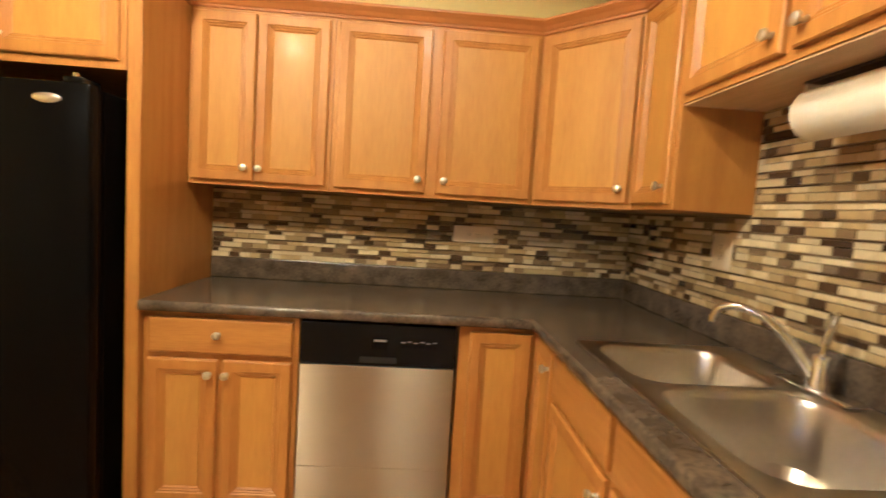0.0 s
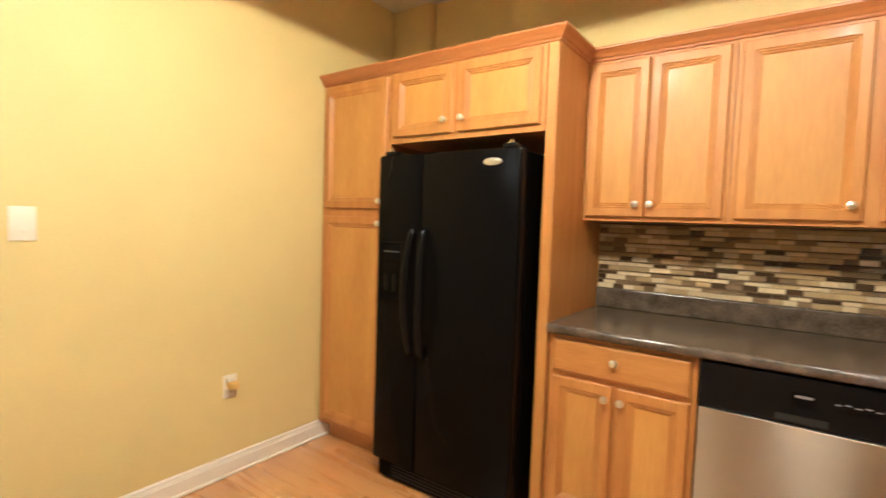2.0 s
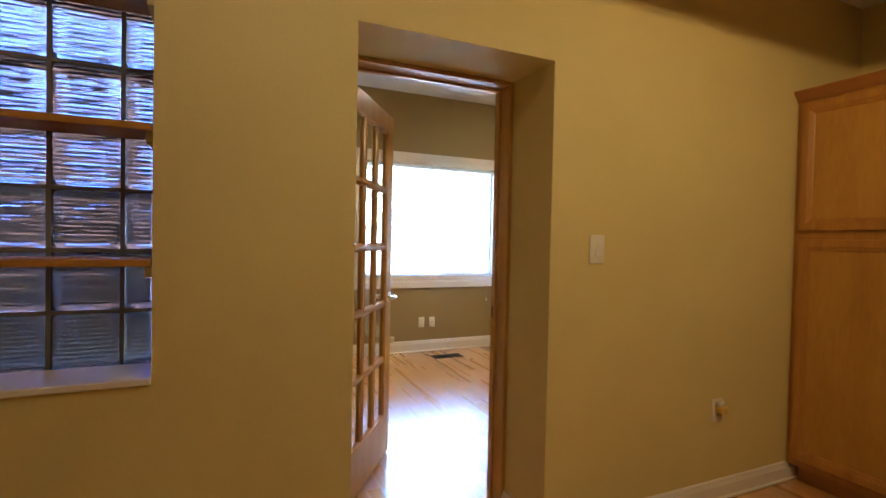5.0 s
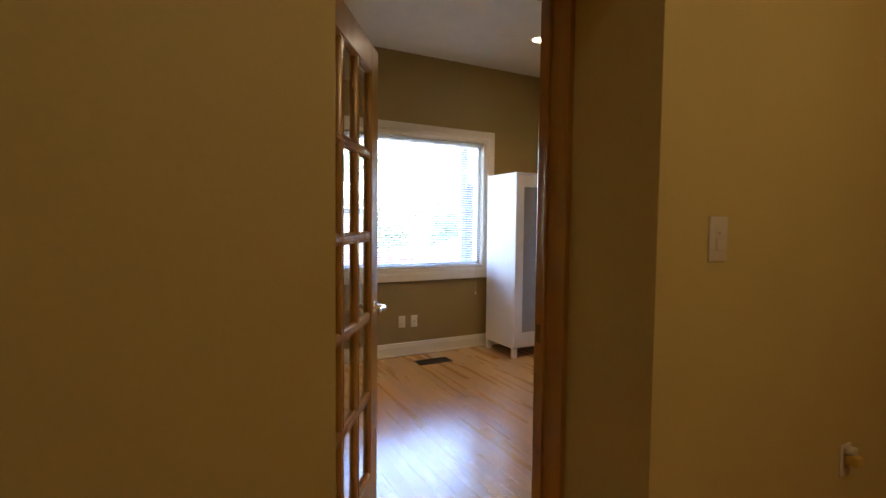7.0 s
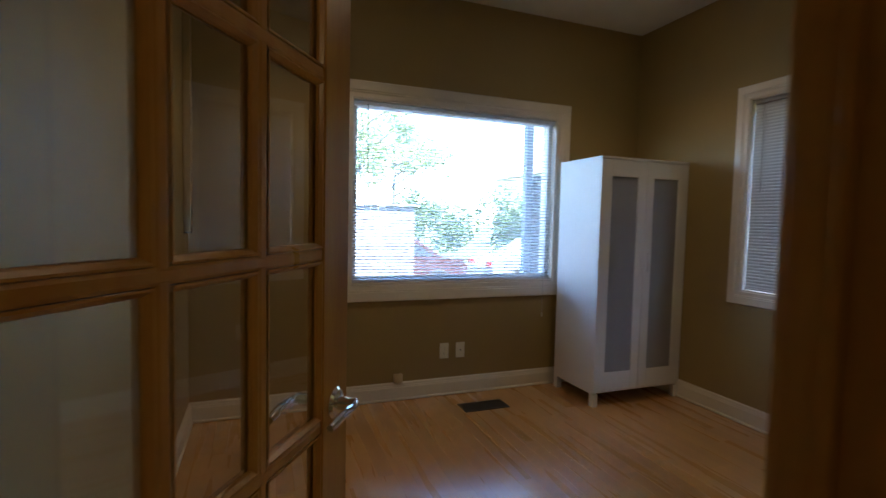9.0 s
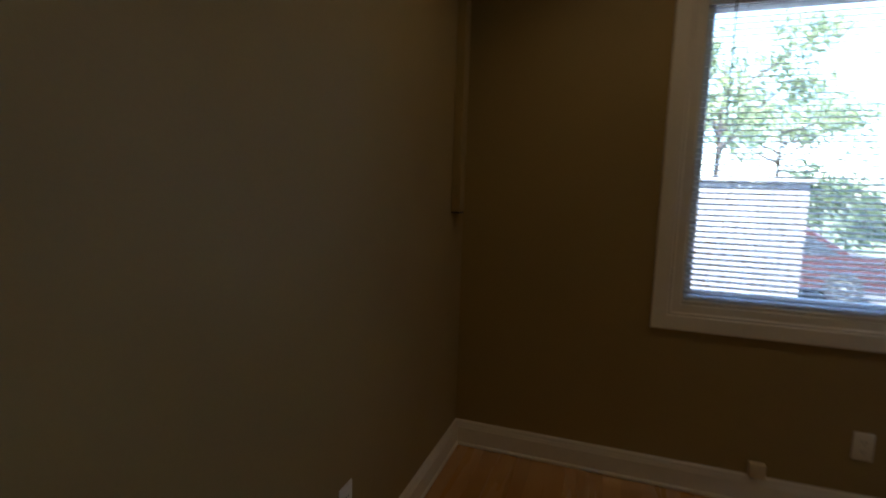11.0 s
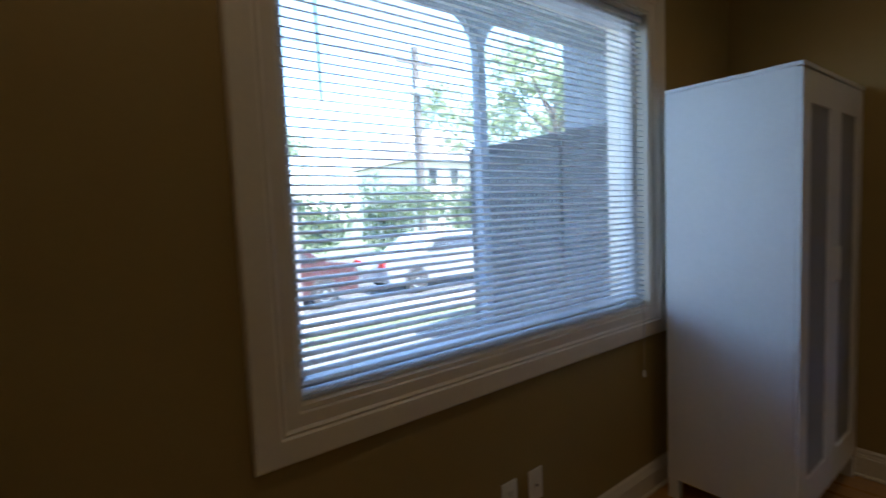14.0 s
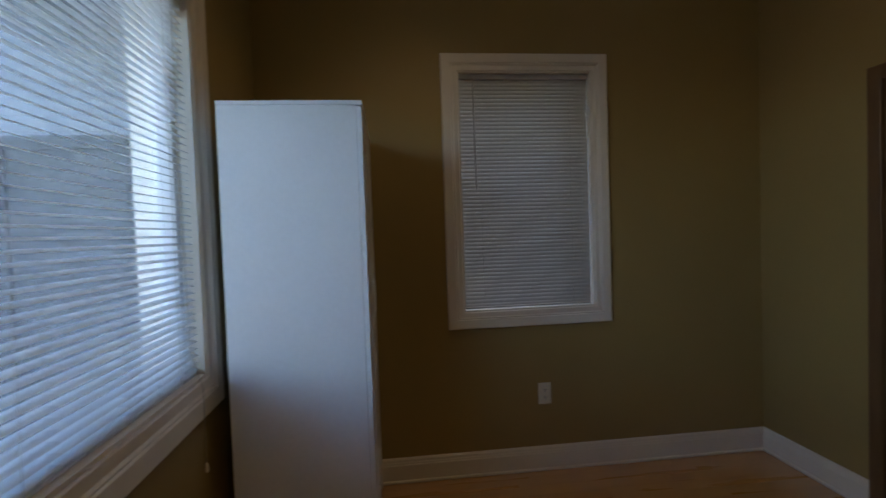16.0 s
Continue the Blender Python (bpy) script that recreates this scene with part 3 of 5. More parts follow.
# base cabinets
f = SOUTH(BASE_Y)
c = cabinet("base_cabinet", 1.461, 2.036, BASE_Y, -0.004, 0.10, 0.880, "honey oak base cabinet with one drawer over two doors")
drawer(c, f, 1.483, 2.015, 0.722, 0.858, (1.742, 0.800))
cab_door(c, f, 1.483, 1.738, 0.135, 0.700, (1.712, 0.648))
cab_door(c, f, 1.760, 2.015, 0.135, 0.700, (1.775, 0.648))
part("toe_kick", box(1.461, 2.036, BASE_Y + 0.06, -0.02, 0.0, 0.10), OAK_X, c)
c = cabinet("corner_base_cabinet", 2.645, 3.551, BASE_Y, -0.004, 0.10, 0.880, "honey oak corner base cabinet with a folding door")
cab_door(c, f, 2.690, 2.930, 0.135, 0.858)
fw = WESTW(2.955)
part("return_body", box(2.955, 3.551, -0.870, BASE_Y - 0.002, 0.10, 0.880), OAK_V, c)
cab_door(c, fw, 0.640, 0.862, 0.135, 0.858, (0.835, 0.795))
part("toe_kick", box(2.645, 3.02, BASE_Y + 0.06, -0.02, 0.0, 0.10), OAK_X, c)
c = cabinet("base_cabinet", 2.955, 3.551, -1.372, -0.872, 0.10, 0.880, "honey oak base cabinet with a drawer over one door", 0.2)
drawer(c, fw, 0.888, 1.358, 0.722, 0.858, None, OAK_Y)
cab_door(c, fw, 0.888, 1.358, 0.135, 0.700, (1.325, 0.64))
part("toe_kick", box(3.015, 3.54, -1.372, -0.872, 0.0, 0.10), OAK_Y, c)
c = cabinet("base_cabinet", 2.955, 3.551, -2.300, -1.374, 0.10, 0.880, "honey oak base cabinet under the sink", 0.2)
drawer(c, fw, 1.392, 1.830, 0.722, 0.858, None, OAK_Y)
drawer(c, fw, 1.850, 2.285, 0.722, 0.858, None, OAK_Y)
cab_door(c, fw, 1.392, 1.830, 0.135, 0.700, (1.798, 0.648))
cab_door(c, fw, 1.850, 2.285, 0.135, 0.700, (1.882, 0.648))
part("toe_kick", box(3.015, 3.54, -2.300, -1.374, 0.0, 0.10), OAK_Y, c)

# worktop with its rounded front and the upstand
SX0, SX1, SY0, SY1 = 3.02, 3.495, -1.77, -0.955
c = thing("worktop", (2.3, -0.3, 0.882), "dark mottled laminate worktop with a rounded front edge", "worktop")
part("slab", box(1.459, 3.551, -0.634, -0.004, 0.882, 0.920), COUNTER, c)
gx, gy = (2.927, SX0, SX1, 3.551), (-2.31, SY0, SY1, -0.634)
bm = bmesh.new()
grid = {(i, j, k): bm.verts.new((gx[i], gy[j], (0.882, 0.920)[k])) for i in range(4) for j in range(4) for k in (0, 1)}
for i in range(3):
    for j in range(3):
        if (i, j) != (1, 1):
            for k in (0, 1):
                bm.faces.new([grid[q] for q in ((i, j, k), (i + 1, j, k), (i + 1, j + 1, k), (i, j + 1, k))])
for i in range(3):
    for q in ((i, 0, i + 1, 0), (i, 3, i + 1, 3), (0, i, 0, i + 1), (3, i, 3, i + 1)):
        bm.faces.new([grid[v] for v in ((q[0], q[1], 0), (q[2], q[3], 0), (q[2], q[3], 1), (q[0], q[1], 1))])
for q in ((1, 1, 2, 1), (2, 1, 2, 2), (2, 2, 1, 2), (1, 2, 1, 1)):
    bm.faces.new([grid[v] for v in ((q[0], q[1], 0), (q[2], q[3], 0), (q[2], q[3], 1), (q[0], q[1], 1))])
bmesh.ops.recalc_face_normals(bm, faces=bm.faces)
part("sink_slab", bm, COUNTER, c)
nose = [(0.0, 0.880)] + [(0.012 * math.sin(a), 0.900 - 0.0195 * math.cos(a)) for a in [math.pi * i / 8 for i in range(1, 8)]] + [(0.0, 0.920)]
moulding("front_edge", [(1.459, -0.634), (2.927, -0.634), (2.927, -2.31)], nose, COUNTER, "", c, smooth=True)
bm = box(1.459, 3.551, -0.022, -0.004, 0.921, 1.020, bevel=0.004)
part("upstand", bm, COUNTER, c)
part("upstand", box(3.533, 3.551, -2.31, -0.023, 0.921, 1.020, bevel=0.004), COUNTER, c)

# ---- sink and tap ----
def rrect(x0, x1, y0, y1, r, n=6):
    out = []
    for cx, cy, a0 in ((x1 - r, y1 - r, 0), (x0 + r, y1 - r, 90), (x0 + r, y0 + r, 180), (x1 - r, y0 + r, 270)):
        for i in range(n + 1):
            a = radians(a0 + 90 * i / n)
            out.append((cx + r * math.cos(a), cy + r * math.sin(a)))
    return out


def sink_bowl(parent, cell, bowl, z, depth):
    bm, loops = bmesh.new(), []
    x0, x1, y0, y1 = bowl
    r = 0.075
    top = rrect(*bowl, r)
    edge, k = [], 6
    for cx, cy, ex, ey, start_x in ((x1 - r, y1 - r, cell[1], cell[3], True), (x0 + r, y1 - r, cell[0], cell[3], False), (x0 + r, y0 + r, cell[0], cell[2], True), (x1 - r, y0 + r, cell[1], cell[2], False)):
        for i in range(k + 1):
            a = i / k if start_x else 1 - i / k
            # along one straight side to the corner, then along the other
            edge.append((ex, cy + (ey - cy) * 2 * a) if a <= 0.5 else (cx + (ex - cx) * (2 - 2 * a), ey))
    loops.append([bm.verts.new((*p, z)) for p in edge])
    for inset, dz, rr in ((-0.006, 0.0, r + 0.006), (0.0, -0.004, r), (0.006, -0.02, r), (0.016, -depth + 0.03, r), (0.035, -depth + 0.006, r - 0.01), (0.07, -depth, r - 0.03)):
        loops.append([bm.verts.new((*p, z + dz)) for p in rrect(x0 + inset, x1 - inset, y0 + inset, y1 - inset, rr)])
    for a, b in zip(loops, loops[1:]):
        for i in range(len(a)):
            bm.faces.new((a[i], a[(i + 1) % len(a)], b[(i + 1) % len(a)], b[i]))
    bm.faces.new(loops[-1])
    bmesh.ops.recalc_face_normals(bm, faces=bm.faces)
    for fc in bm.faces:
        if fc.normal.z < -0.5:
            fc.normal_flip()
    b = part("bowl", bm, SINK_STEEL, parent, smooth=True)
    cx, cy = (x0 + x1) / 2, (y0 + y1) / 2
    part("drain", lathe([(0.045, 0), (0.043, 0.003), (0.030, 0.004), (0.026, 0.001), (0.010, 0.001)], (cx, cy, z - depth + 0.001), (0, 0, 1), 24), CHROME, b, smooth=True)


sink = thing("kitchen_sink", (3.25, -1.36, 0.92), "double-bowl stainless steel drop-in sink in the worktop", "sink")
MIDY = -1.325
sink_bowl(sink, (2.995, 3.515, MIDY, -0.930), (3.035, 3.415, MIDY + 0.022, -0.965), 0.927, 0.175)
sink_bowl(sink, (2.995, 3.515, -1.795, MIDY), (3.035, 3.415, -1.755, MIDY - 0.022), 0.927, 0.195)
bm = bmesh.new()
for a in ((2.992, 2.9955, -1.798, -0.927), (3.5145, 3.518, -1.798, -0.927), (2.9955, 3.5145, -0.9305, -0.927), (2.9955, 3.5145, -1.798, -1.7945)):
    add_box(bm, *a, 0.9205, 0.9275)
part("rim", bm, SINK_STEEL, sink)

tap = thing("kitchen_tap", (3.465, -1.33, 0.928), "chrome kitchen tap with an arched spout and lever", "tap")
part("base_plate", box(3.435, 3.495, -1.44, -1.22, 0.9285, 0.938, bevel=0.004), CHROME, tap, smooth=True)
part("tap_body", lathe([(0.027, 0), (0.026, 0.02), (0.021, 0.03), (0.021, 0.075), (0.017, 0.085), (0.006, 0.09)], (3.465, -1.33, 0.936), (0, 0, 1), 24), CHROME, tap, smooth=True)
pts = spline([(3.462, -1.325, 0.955), (3.43, -1.295, 1.02), (3.385, -1.25, 1.085), (3.34, -1.205, 1.108), (3.305, -1.17, 1.100), (3.292, -1.157, 1.070)], 6)
part("spout", tube(pts, [0.0135 - 0.003 * i / len(pts) for i in range(len(pts))], 14), CHROME, tap, smooth=True)
part("aerator", cyl((3.292, -1.157, 1.072), (3.291, -1.156, 1.058), 0.0125, n=16), CHROME, tap, smooth=True)
part("lever", tube(spline([(3.466, -1.332, 1.02), (3.470, -1.335, 1.06), (3.474, -1.342, 1.10), (3.468, -1.350, 1.13)], 5), [0.009] * 6 + [0.010] * 6 + [0.012] * 4, 12), CHROME, tap, smooth=True)

# ---- dishwasher ----
dw = thing("dishwasher", (2.34, -0.32, 0), "stainless steel dishwasher with a black control panel", "dishwasher")
f = SOUTH(-0.600)
part("tub", box(2.042, 2.636, -0.598, -0.03, 0.10, 0.872), BLACK_MATTE, dw)
part("door_panel", face_box(f, 2.044, 2.634, 0.3015, 0.706, 0.0, 0.026, bevel=0.004), STEEL, dw, "brushed stainless steel door panel")
part("access_panel", face_box(f, 2.044, 2.634, 0.112, 0.3010, 0.0, 0.024, bevel=0.002), STEEL, dw, "brushed stainless steel lower panel")
cp = part("control_panel", face_box(f, 2.044, 2.634, 0.710, 0.872, 0.0, 0.030, bevel=0.006), BLACK_GLOSS, dw, "black plastic control panel")
part("handle_pocket", face_box(f, 2.270, 2.410, 0.722, 0.745, 0.0305, 0.0335, bevel=0.001), BLACK_MATTE, cp)
part("latch_plate", face_box(f, 2.315, 2.375, 0.775, 0.820, 0.0305, 0.035, bevel=0.002), BLACK, cp)
part("badge", face_box(f, 2.322, 2.368, 0.806, 0.814, 0.0355, 0.0365), GREY_MARK, cp)
for i in range(6):
    part("button", face_box(f, 2.425 + 0.024 * i, 2.442 + 0.024 * i, 0.785, 0.795, 0.0305, 0.034, bevel=0.001), BLACK, cp)
    part("print_bar", face_box(f, 2.424 + 0.024 * i, 2.440 + 0.024 * i, 0.803 + 0.004 * (i % 2), 0.807 + 0.004 * (i % 2), 0.0302, 0.0308), GREY_MARK, cp)
part("toe_panel", box(2.05, 2.63, -0.54, -0.52, 0.0, 0.105), BLACK, dw)

# ---- refrigerator ----
fr = thing("refrigerator", (0.98, -0.4, 0), "black side-by-side refrigerator with ice dispenser and bowed handles", "refrigerator")
FX0, FXM, FX1, FZ0, FZ1 = 0.585, 0.856, 1.372, 0.115, 1.655
part("cabinet_shell", box(FX0 + 0.004, FX1 - 0.004, -0.695, -0.03, 0.03, 1.645, bevel=0.004), BLACK, fr)
f = SOUTH(-0.700)
ld = part("freezer_door", face_box(f, FX0, FXM - 0.004, FZ0, FZ1, 0.0, 0.075, bevel=0.014), BLACK, fr, smooth=True)
rd = part("fridge_door", face_box(f, FXM + 0.004, FX1, FZ0, FZ1, 0.0, 0.075, bevel=0.014), BLACK, fr, smooth=True)
for d, ux, s in ((ld, FXM - 0.035, -1), (rd, FXM + 0.035, 1)):
    pts = spline([f.at(ux, 1.30, 0.072), f.at(ux, 1.27, 0.092), f.at(ux + s * 0.006, 1.14, 0.118), f.at(ux + s * 0.010, 1.00, 0.124), f.at(ux + s * 0.006, 0.86, 0.118), f.at(ux, 0.72, 0.092), f.at(ux, 0.69, 0.072)], 5)
    part("handle", tube(pts, [0.015 + 0.004 * math.sin(math.pi * i / (len(pts) - 1)) for i in range(len(pts))], 12), BLACK_GLOSS, d, "bowed black plastic handle", smooth=True)
dp = part("dispenser_frame", ring(f, 0.605, 0.775, 0.930, 1.235, [(0, 0.0745), (0.002, 0.083), (0.010, 0.086), (0.018, 0.083), (0.020, 0.0765)]), BLACK, ld, "black plastic ice and water dispenser")
part("dispenser_control_panel", face_box(f, 0.628, 0.752, 1.135, 1.215, 0.0768, 0.082, bevel=0.003), BLACK, ld)
for i in range(4):
    part("print_bar", face_box(f, 0.642 + 0.026 * i, 0.660 + 0.026 * i, 1.178, 1.186, 0.0822, 0.0828), DIM_MARK, ld)
for i in range(2):
    part("paddle", face_box(f, 0.650 + 0.050 * i, 0.682 + 0.050 * i, 0.985, 1.075, 0.077, 0.090, bevel=0.008), BLACK_GLOSS, ld, smooth=True)
# no hollow is cut; a flat black plate stands for the shaded recess
part("dispenser_cavity", face_box(f, 0.628, 0.752, 0.964, 1.128, 0.0768, 0.0785, bevel=0.0005), BLACK, ld, "flat black plate standing for the dispenser recess")
part("drip_tray", face_box(f, 0.626, 0.754, 0.950, 0.962, 0.077, 0.094, bevel=0.002), BLACK, ld)
bm = lathe([(0.046, 0), (0.045, 0.003), (0.036, 0.006), (0.012, 0.007)], (0, 0, 0), (0, -1, 0), 28)
for v in bm.verts:
    v.co = Vector((1.239 + v.co.x, -0.7752 + v.co.y, 1.597 + v.co.z * 0.36))
part("badge", bm, NICKEL, rd, "oval silver badge", smooth=True)
for d, hx in ((ld, FX0 + 0.05), (rd, FX1 - 0.07)):
    part("hinge_cover", box(hx - 0.03, hx + 0.035, -0.755, -0.66, 1.656, 1.676, bevel=0.006), BLACK_GLOSS, d, smooth=True)
    part("hinge_pin", cyl((hx, -0.73, 1.676), (hx, -0.73, 1.690), 0.010, n=14), CHROME, d, smooth=True)
gr = part("base_grille", box(FX0 + 0.01, FX1 - 0.01, -0.735, -0.68, 0.012, 0.108, bevel=0.006), BLACK, fr)
for i in range(4):
    part("grille_slot", box(FX0 + 0.10, FX1 - 0.10, -0.7365, -0.735, 0.030 + 0.017 * i, 0.037 + 0.017 * i), BLACK_MATTE, gr)
for hx in (FX0 + 0.05, FX1 - 0.05):
    part("foot", cyl((hx, -0.70, 0.0), (hx, -0.70, 0.03), 0.02, n=14), BLACK_MATTE, fr)

# ---- plates, switches, sockets ----


def plate_screw(face, u, v, parent):
    part("screw", cyl(face.at(u, v, 0.0055), face.at(u, v, 0.0068), 0.003, n=10), PLATE, parent)


def wall_plate(name, face, u, v, label, kind="outlet", mat=None, wide=0.072, high=0.118, turn=False):
    mat = mat or PLATE
    if turn:
        wide, high = high, wide
    t = thing(name, face.at(u, v - high / 2), label, "switch" if kind in ("switch", "toggle") else "outlet")
    part("cover_plate", face_box(face, u - wide / 2, u + wide / 2, v - high / 2, v + high / 2, 0.0, 0.006, bevel=0.0025), mat, t, smooth=True)
    if kind == "outlet":
        for s in (-1, 1):
            du_, dv_ = (s * 0.0195, 0) if turn else (0, s * 0.0195)
            r = part("receptacle", face_box(face, u + du_ - 0.0165, u + du_ + 0.0165, v + dv_ - 0.0135, v + dv_ + 0.0135, 0.006, 0.0085, bevel=0.001), mat, t)
            for k in (-1, 1):
                part("slot", face_box(face, u + du_ + k * 0.006 - 0.0012, u + du_ + k * 0.006 + 0.0012, v + dv_ - 0.002, v + dv_ + 0.006, 0.0086, 0.009), SLOT, r)
            part("slot", cyl(face.at(u + du_, v + dv_ - 0.008, 0.0085), face.at(u + du_, v + dv_ - 0.008, 0.0091), 0.0025, n=10), SLOT, r)
        plate_screw(face, u, v, t)
    elif kind == "switch":
        part("switch_frame", face_box(face, u - 0.019, u + 0.019, v - 0.034, v + 0.034, 0.006, 0.0075, bevel=0.0006), mat, t)
        part("rocker", face_box(face, u - 0.015, u + 0.015, v - 0.030, v + 0.004, 0.0076, 0.0125, bevel=0.002), mat, t)
        part("dimmer_slide", face_box(face, u - 0.005, u + 0.005, v + 0.012, v + 0.020, 0.0076, 0.014, bevel=0.001), mat, t)
        for s in (-1, 1):
            plate_screw(face, u, v + s * 0.048, t)
    elif kind == "jack":
        part("jack_port", face_box(face, u - 0.009, u + 0.009, v - 0.010, v + 0.010, 0.006, 0.010, bevel=0.001), mat, t)
        part("jack_hole", face_box(face, u - 0.005, u + 0.005, v - 0.005, v + 0.005, 0.0102, 0.0106), SLOT, t)
        for s in (-1, 1):
            plate_screw(face, u, v + s * 0.042, t)
    return t


KW = Face((0, 0, 0), (0, 1, 0), (1, 0, 0))
wall_plate("light_switch", KW, -2.028, 1.279, "cream rocker light switch with dimmer beside the doorway", "switch", wide=0.080, high=0.126)
o = wall_plate("wall_outlet", KW, -1.216, 0.465, "cream duplex outlet low on the olive wall", "outlet")
pl = thing("plug_in_freshener", KW.at(-1.212, 0.478, 0.0092), "yellowed plastic plug-in air freshener in the outlet", "air freshener")
part("plug_body", face_box(KW, -1.240, -1.190, 0.455, 0.492, 0.0092, 0.052, bevel=0.008), YELLOWED, pl, smooth=True)
part("plug_cap", face_box(KW, -1.243, -1.205, 0.494, 0.522, 0.0092, 0.038, bevel=0.007), PLATE, pl, "cream cap", smooth=True)
KN = SOUTH(-0.012)
wall_plate("splash_outlet", KN, 2.745, 1.205, "beige outlet with switch set sideways in the mosaic", "outlet", PLATE_BEIGE, 0.082, 0.200, True)
KEF = WESTW(KE - 0.012)
wall_plate("splash_outlet", KEF, 0.785, 1.235, "beige upright outlet in the mosaic", "outlet", PLATE_BEIGE, 0.110, 0.125)

# ---- paper towel holder ----
ph = thing("paper_towel_holder", (3.42, -1.40, 1.692), "white paper towel roll on a holder under the cabinet", "paper towel")
part("roll", lathe([(0.018, 0), (0.062, 0.0), (0.064, 0.004), (0.064, 0.274), (0.062, 0.278), (0.018, 0.278)], (3.42, -1.265, 1.610), (0, -1, 0), 32), PAPER, ph, smooth=True)
part("spindle", cyl((3.42, -1.250, 1.610), (3.42, -1.560, 1.610), 0.012, n=14), PLATE, ph)
for y in (-1.256, -1.550):
    part("bracket", box(3.400, 3.440, y - 0.004, y + 0.004, 1.600, 1.693, bevel=0.002), PLATE, ph)
part("mount_bar", box(3.400, 3.440, -1.556, -1.250, 1.686, 1.6935, bevel=0.001), VENT, ph)

# ---- floor registers ----


def register(x0, x1, y0, y1, along, label):
    t = thing("floor_register", ((x0 + x1) / 2, (y0 + y1) / 2, 0), label, "vent")
    f = Face((0, 0, 0), (1, 0, 0), (0, -1, 0))
    bm = bmesh.new()
    fr_w = 0.014
    for a in ((x0, x1, y0, y0 + fr_w), (x0, x1, y1 - fr_w, y1), (x0, x0 + fr_w, y0 + fr_w, y1 - fr_w), (x1 - fr_w, x1, y0 + fr_w, y1 - fr_w)):
        add_box(bm, *a, 0.0005, 0.006)
    part("frame", bm, VENT, t)
    part("duct", box(x0 + fr_w, x1 - fr_w, y0 + fr_w, y1 - fr_w, 0.0003, 0.0012), BLACK_MATTE, t)
    n = int((y1 - y0 - 2 * fr_w) / 0.016)
    for i in range(n):
        y = y0 + fr_w + (i + 0.5) * (y1 - y0 - 2 * fr_w) / n
        part("louver", box(x0 + fr_w, x1 - fr_w, y - 0.0035, y + 0.0035, 0.0013, 0.0055), VENT, t)
    return t


register(0.09, 0.215, -2.03, -1.755, "y", "brown metal floor register beside the skirting")
register(-3.305, -3.150, -1.430, -1.085, "y", "dark metal floor register below the window")

# ---- glass block window with shelves ----
gb = thing("glass_block_window", (-0.25, (B0 + B1) / 2, BZ0), "ribbed glass block window in a deep reveal", "window")
PITCH = 0.196
cols = [B1 - 0.190 - PITCH * i for i in range(-1, 5)]
rows_z = [BZ0 + 0.0 + 0.198 * i for i in range(0, 9)]
GX0, GX1 = -0.290, -0.200
bm = bmesh.new()
for z in rows_z:
    add_box(bm, GX0 + 0.006, GX1 - 0.006, B0, B1, max(BZ0, z - 0.006), min(BZ1, z + 0.006))
for yy in cols:
    if B0 < yy < B1:
        add_box(bm, GX0 + 0.0055, GX1 - 0.0055, yy - 0.006, yy + 0.006, BZ0, BZ1)
part("mortar", bm, MORTAR, gb)


def block_data(w, h):
    """A hollow pressed block: two thick ribbed faces."""
    bm = bmesh.new()
    for side, xa in ((1, GX1), (-1, GX0)):
        nu, nv = 8, 60
        outer, inner = [], []
        for j in range(nv + 1):
            for i in range(nu + 1):
                u, v = i / nu, j / nv
                edge = min(u, 1 - u, v, 1 - v)
                dome = -0.010 * max(0, 1 - edge / 0.09)
                flute = 0.0017 * math.sin(2 * math.pi * 13 * v + 0.25 * math.sin(u * 5)) * min(1, edge / 0.06)
                outer.append(bm.verts.new((xa + side * dome, (u - 0.5) * w, (v - 0.5) * h)))
                inner.append(bm.verts.new((xa - side * (0.013 + flute), (u - 0.5) * w, (v - 0.5) * h)))
        for j in range(nv):
            for i in range(nu):
                a = j * (nu + 1) + i
                q = (a, a + 1, a + nu + 2, a + nu + 1)
                bm.faces.new([outer[k] for k in q])
                bm.faces.new([inner[k] for k in reversed(q)])
        rim = [i for i in range(nu + 1)] + [nu + (nu + 1) * j for j in range(1, nv + 1)] + [(nu + 1) * nv + i for i in range(nu - 1, -1, -1)] + [(nu + 1) * j for j in range(nv - 1, 0, -1)]
        for a, b in zip(rim, rim[1:] + rim[:1]):
            bm.faces.new((outer[a], outer[b], inner[b], inner[a]))
    bmesh.ops.recalc_face_normals(bm, faces=bm.faces)
    me = bpy.data.meshes.new("glass_block")
    bm.to_mesh(me)
    bm.free()
    for p in me.polygons:
        p.use_smooth = True
    me.set_sharp_from_angle(angle=radians(40))
    me.materials.append(BLOCK_GLASS)
    return me


blk = block_data(PITCH - 0.012, 0.186)
for i in range(5):
    for j in range(8):
        yc, zc = cols[0] - PITCH * (i + 0.5), rows_z[j] + 0.099
        if B0 < yc - 0.09 and yc + 0.09 < B1 and zc + 0.09 < BZ1:
            o = new("glass_block", blk)
            o.parent = gb
            o.location = Vector((0, yc, zc)) - gb.location
            o.visible_shadow = False
